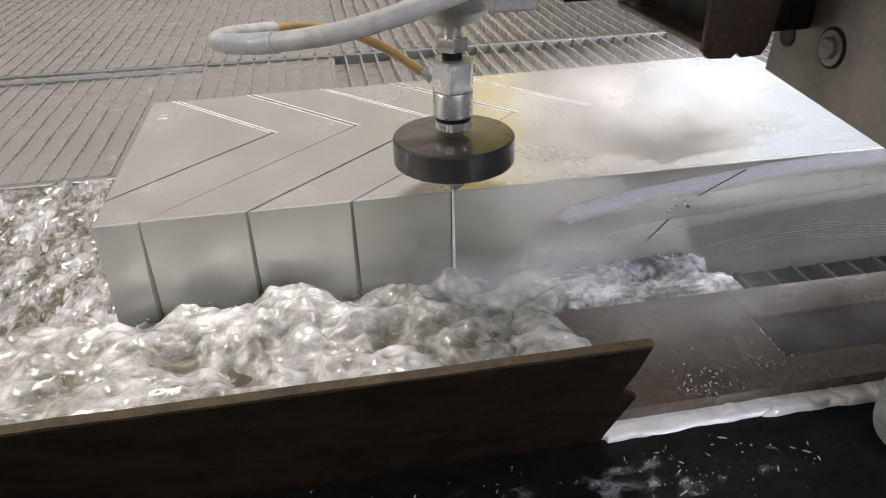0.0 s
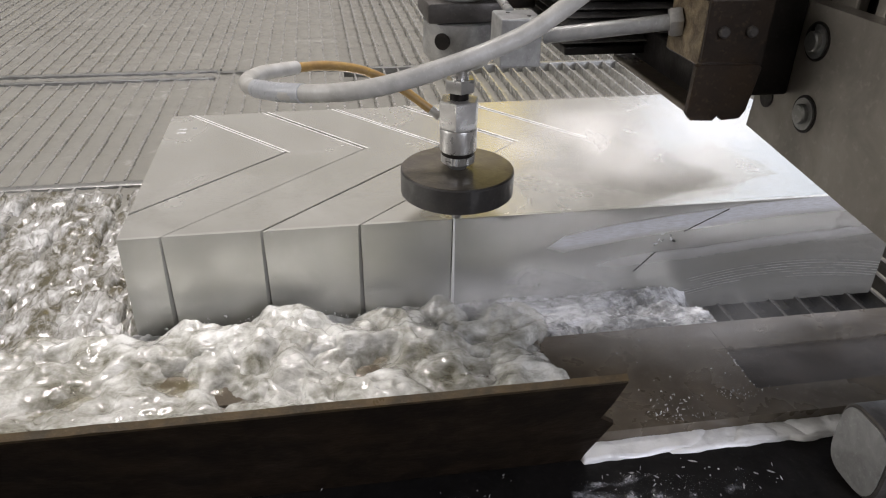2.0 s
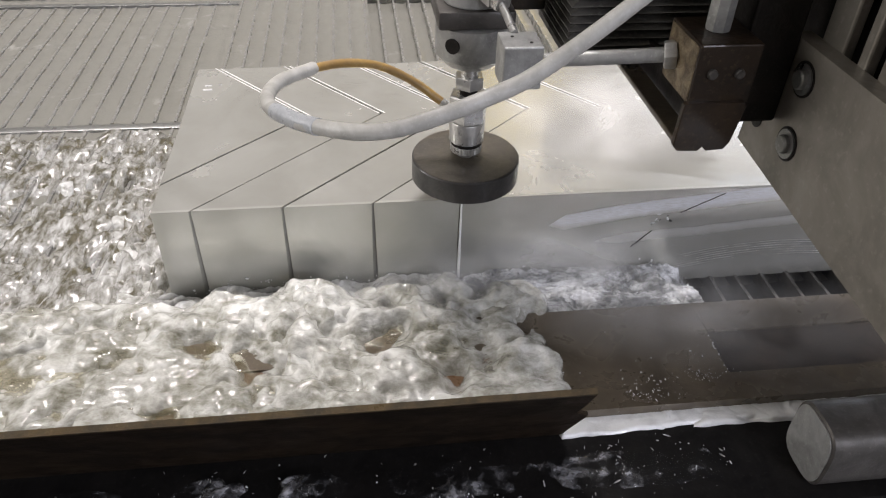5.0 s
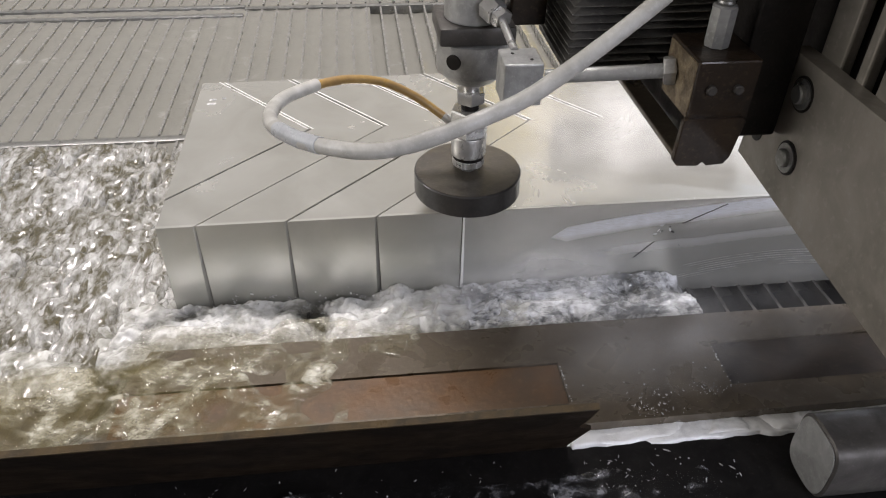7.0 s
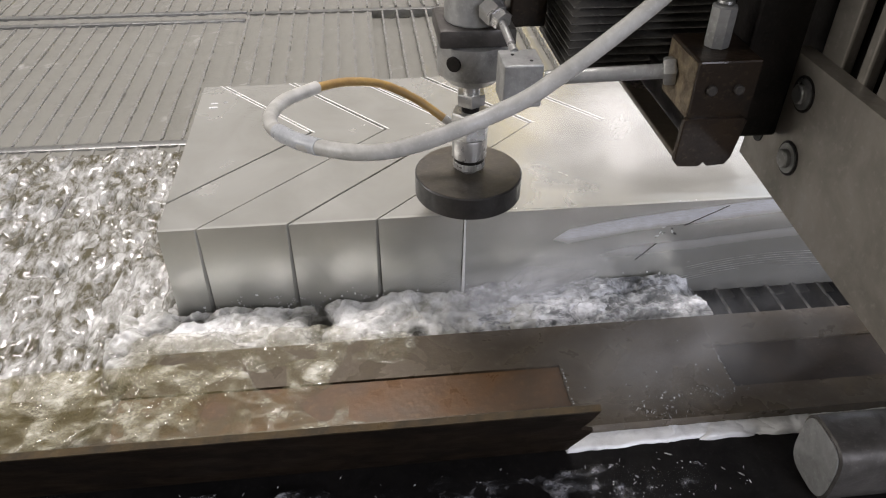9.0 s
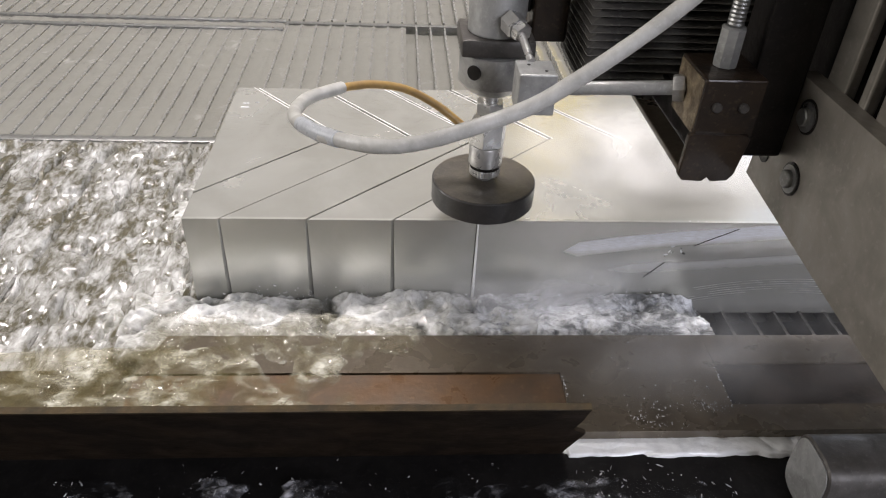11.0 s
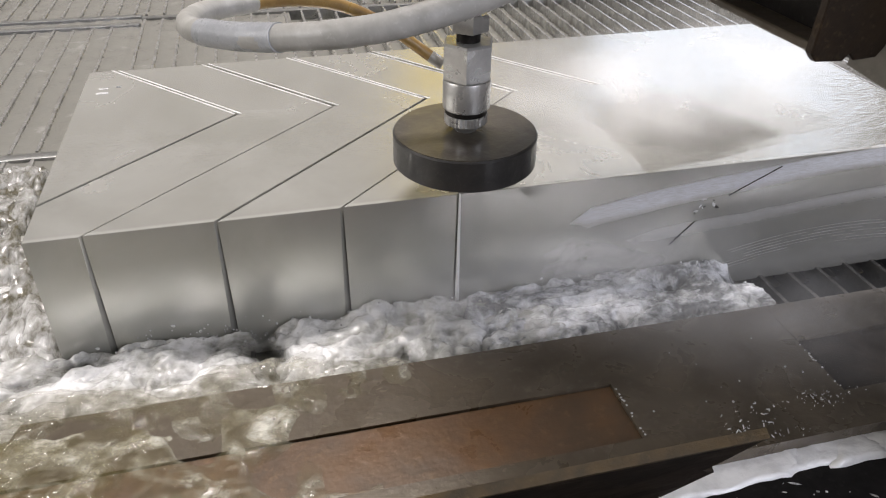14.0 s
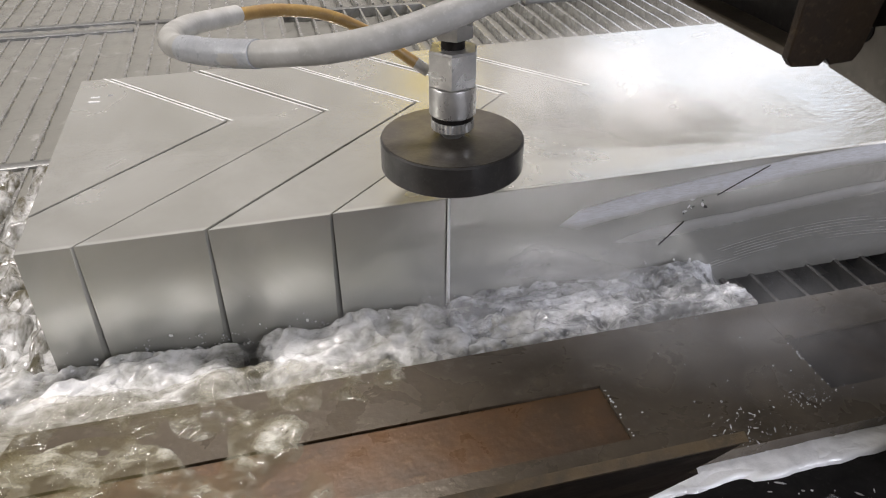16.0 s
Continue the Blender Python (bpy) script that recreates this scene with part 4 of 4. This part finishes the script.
def drop_cloud(label, group, count, bounds, size, tall, seed, sway, speed, swarm=0):
    """A swarm of bright drops and threads thrown up together."""
    r = random.Random(seed)
    (x0, x1), (y0, y1), (z0, z1) = bounds
    bm = bmesh.new()
    bmesh.ops.create_icosphere(bm, subdivisions=1, radius=1)
    bm.verts.ensure_lookup_table()
    ball = [v.co.copy() for v in bm.verts]
    tris = [[v.index for v in f.verts] for f in bm.faces]
    bm.free()
    spots = [(r.uniform(x0, x1), r.uniform(y0, y1)) for _ in range(swarm)]
    verts, faces = [], []
    mid = Vector(((x0 + x1) / 2, (y0 + y1) / 2, (z0 + z1) / 2))
    for _ in range(count):
        if spots and r.random() < 0.75:
            sx, sy = r.choice(spots)
            at = Vector((min(max(r.gauss(sx, 0.009), x0), x1), min(max(r.gauss(sy, 0.004), y0), y1), z0 + (z1 - z0) * r.random() ** 1.6))
        else:
            at = Vector((r.uniform(x0, x1), r.uniform(y0, y1), z0 + (z1 - z0) * r.random() ** 1.6))
        w = size * r.choice((0.5, 0.7, 0.8, 1.0, 1.5))
        turn = Euler((r.uniform(-1.2, 1.2), r.uniform(-1.2, 1.2), 0)).to_matrix()
        stretch = r.uniform(1.0, tall)
        n = len(verts)
        verts += [at - mid + turn @ Vector((v.x * w, v.y * w, v.z * w * stretch)) for v in ball]
        faces += [[n + q for q in f] for f in tris]
    me = bpy.data.meshes.new("spray_drops")
    me.from_pydata(verts, [], faces)
    me.materials.append(DROP)
    me.polygons.foreach_set("use_smooth", [True] * len(me.polygons))
    ob = tagged(new("spray_drops", me), label, "water drops", group, "stuff")
    MOVERS.append((ob, tuple(mid), 0.0, sway, seed * 1.1, speed))
    SLIDING.add(ob.name)


def spray():
    """Drops thrown about above the wake, on the bar and on the rail, each swarm moving by itself."""
    for k in range(2):
        drop_cloud("bright drops and threads splashing on the black rail", "drops on the rail", 110, ((-0.05, 0.42), (-0.25, -0.2), (0.019, 0.03)), 0.0004, 6.0, 3 + k, 0.004, 3.1 + k, 9)
        drop_cloud("bright drops splashing off the brown bar", "drops on the bar", 70, ((0.36, 0.46), (-0.178, -0.15), (0.0305, 0.034)), 0.0003, 4.0, 13 + k, 0.003, 2.7 + k, 4)
        drop_cloud("froth of small bubbles where the wake meets the plate", "froth along the plate", 170, ((0.02, 0.45), (-0.016, -0.002), (0.012, 0.028)), 0.0007, 1.8, 23 + k, 0.003, 2.2 + k, 16)
        # pale drops added as glints on the racing water
        drop_cloud("pale drops over the race of water that stand in for its glints", "drops over the race", 90, ((-0.4, -0.01), (-0.08, 0.3), (0.004, 0.014)), 0.0005, 2.4, 33 + k, 0.008, 2.9 + k, 16)
    for i in range(24):
        bm = bmesh.new()
        bmesh.ops.create_icosphere(bm, subdivisions=1, radius=rng.uniform(0.0003, 0.0007))
        ob = tagged(part("water_drop", bm, DROP), "small bright drop of thrown water", "water drop", "drops of spray")
        at = (rng.uniform(0.0, 0.46), rng.uniform(-0.08, -0.015), rng.uniform(0.03, 0.07)) if i < 14 else (rng.uniform(-0.3, 0.0), rng.uniform(0.0, 0.33), rng.uniform(0.015, 0.04))
        MOVERS.append((ob, at, 0.0, 0.012, rng.uniform(0, 6.28), rng.uniform(3.0, 5.0)))


def beads():
    bm = bmesh.new()
    bmesh.ops.create_icosphere(bm, subdivisions=2, radius=1)
    me = bpy.data.meshes.new("water_bead")
    bm.to_mesh(me)
    bm.free()
    me.materials.append(DROP)
    for i in range(38):
        ob = new("water_bead", me)
        r = rng.uniform(0.0003, 0.0008)
        ob.scale = (r, r, r * 0.7)
        if i < 12:
            ob.location = (0.3185 + rng.uniform(0, 0.001), rng.uniform(-0.157, -0.117), BAR_TOP + r * 0.4)
        elif i < 15:
            ob.location = (0.448 + 0.0075 * (i - 12), 0.002, TOP + r * 0.3)
        elif i < 27:
            ob.location = (0.4485 + rng.uniform(-0.001, 0.0005), rng.uniform(-0.152, -0.108), BAR_TOP + r * 0.4)
        else:
            ob.location = (rng.uniform(0.33, 0.44), rng.uniform(-0.15, -0.09), BAR_TOP + r * 0.4)
        tagged(ob, "small bead of water lying on wet metal", "water drop", "beads of water")


def mist_puff(x, y, z, rx, ry, rz, strength, seed, layers, lean):
    """A drifting bank of spray in several wavy layers."""
    p = thing("mist_bank", (x, y, z), "pale drifting bank of fine spray", "mist", "banks of spray")
    mat = mist_material(strength, seed, (rx, ry, rz))
    n = 14
    for k in range(layers):
        bm = bmesh.new()
        grid = []
        u = (k + 0.5) / layers * 2 - 1
        for j in range(n + 1):
            grid.append([bm.verts.new((2 * i / n - 1, 2 * j / n - 1, 0.55 * u + 0.25 * noise.noise((i * 0.3 + seed, j * 0.3, k * 2.0)))) for i in range(n + 1)])
        for j in range(n):
            for i in range(n):
                bm.faces.new((grid[j][i], grid[j][i + 1], grid[j + 1][i + 1], grid[j + 1][i]))
        ob = part("mist_layer", bm, mat, p)
        ob.visible_shadow = False
        ob.scale = (rx, ry, rz)
    LEANS[p.name] = lean
    MOVERS.append((p, (x, y, z), 0.0, 0.012, seed * 1.3, 0.9))


churn()
spray()
beads()
mist_puff(0.39, 0.085, 0.128, 0.14, 0.11, 0.022, 0.45, 1, 3, 4)
mist_puff(0.50, 0.10, 0.134, 0.15, 0.12, 0.024, 0.42, 2, 3, 5)
mist_puff(0.335, -0.034, 0.058, 0.12, 0.034, 0.022, 0.7, 3, 2, 84)
mist_puff(0.43, -0.12, 0.062, 0.17, 0.06, 0.02, 0.34, 4, 2, 12)
mist_puff(0.24, -0.05, 0.052, 0.12, 0.03, 0.02, 0.36, 5, 2, 80)


def motions():
    for ob, (x, y, z), turn, sway, phase, speed in MOVERS:
        rows = []
        for i in range(41):
            t = 0.4 * i
            a = phase + speed * t
            off = drop = 0.0
            if ob.name in RUNOFF:
                start, reach, sink = RUNOFF[ob.name]
                k = min(max((t - start) / 4.0, 0.0), 1.0)
                k = k * k * (3 - 2 * k)
                off, drop = reach * k, sink * k
            rows.append((t, pose(x - off + sway * math.sin(a * 0.83 + 1), y + 0.7 * sway * math.cos(a * 0.71), z - drop + (0.15 if ob.name in SLIDING or ob.name in LEANS else 0.6) * sway * math.sin(a * 1.27), LEANS.get(ob.name, 0), 0, turn + (0.0 if ob.name in SLIDING else 14 * math.sin(a * 0.6) * (sway / 0.01)))))
        walk(ob, rows)


motions()
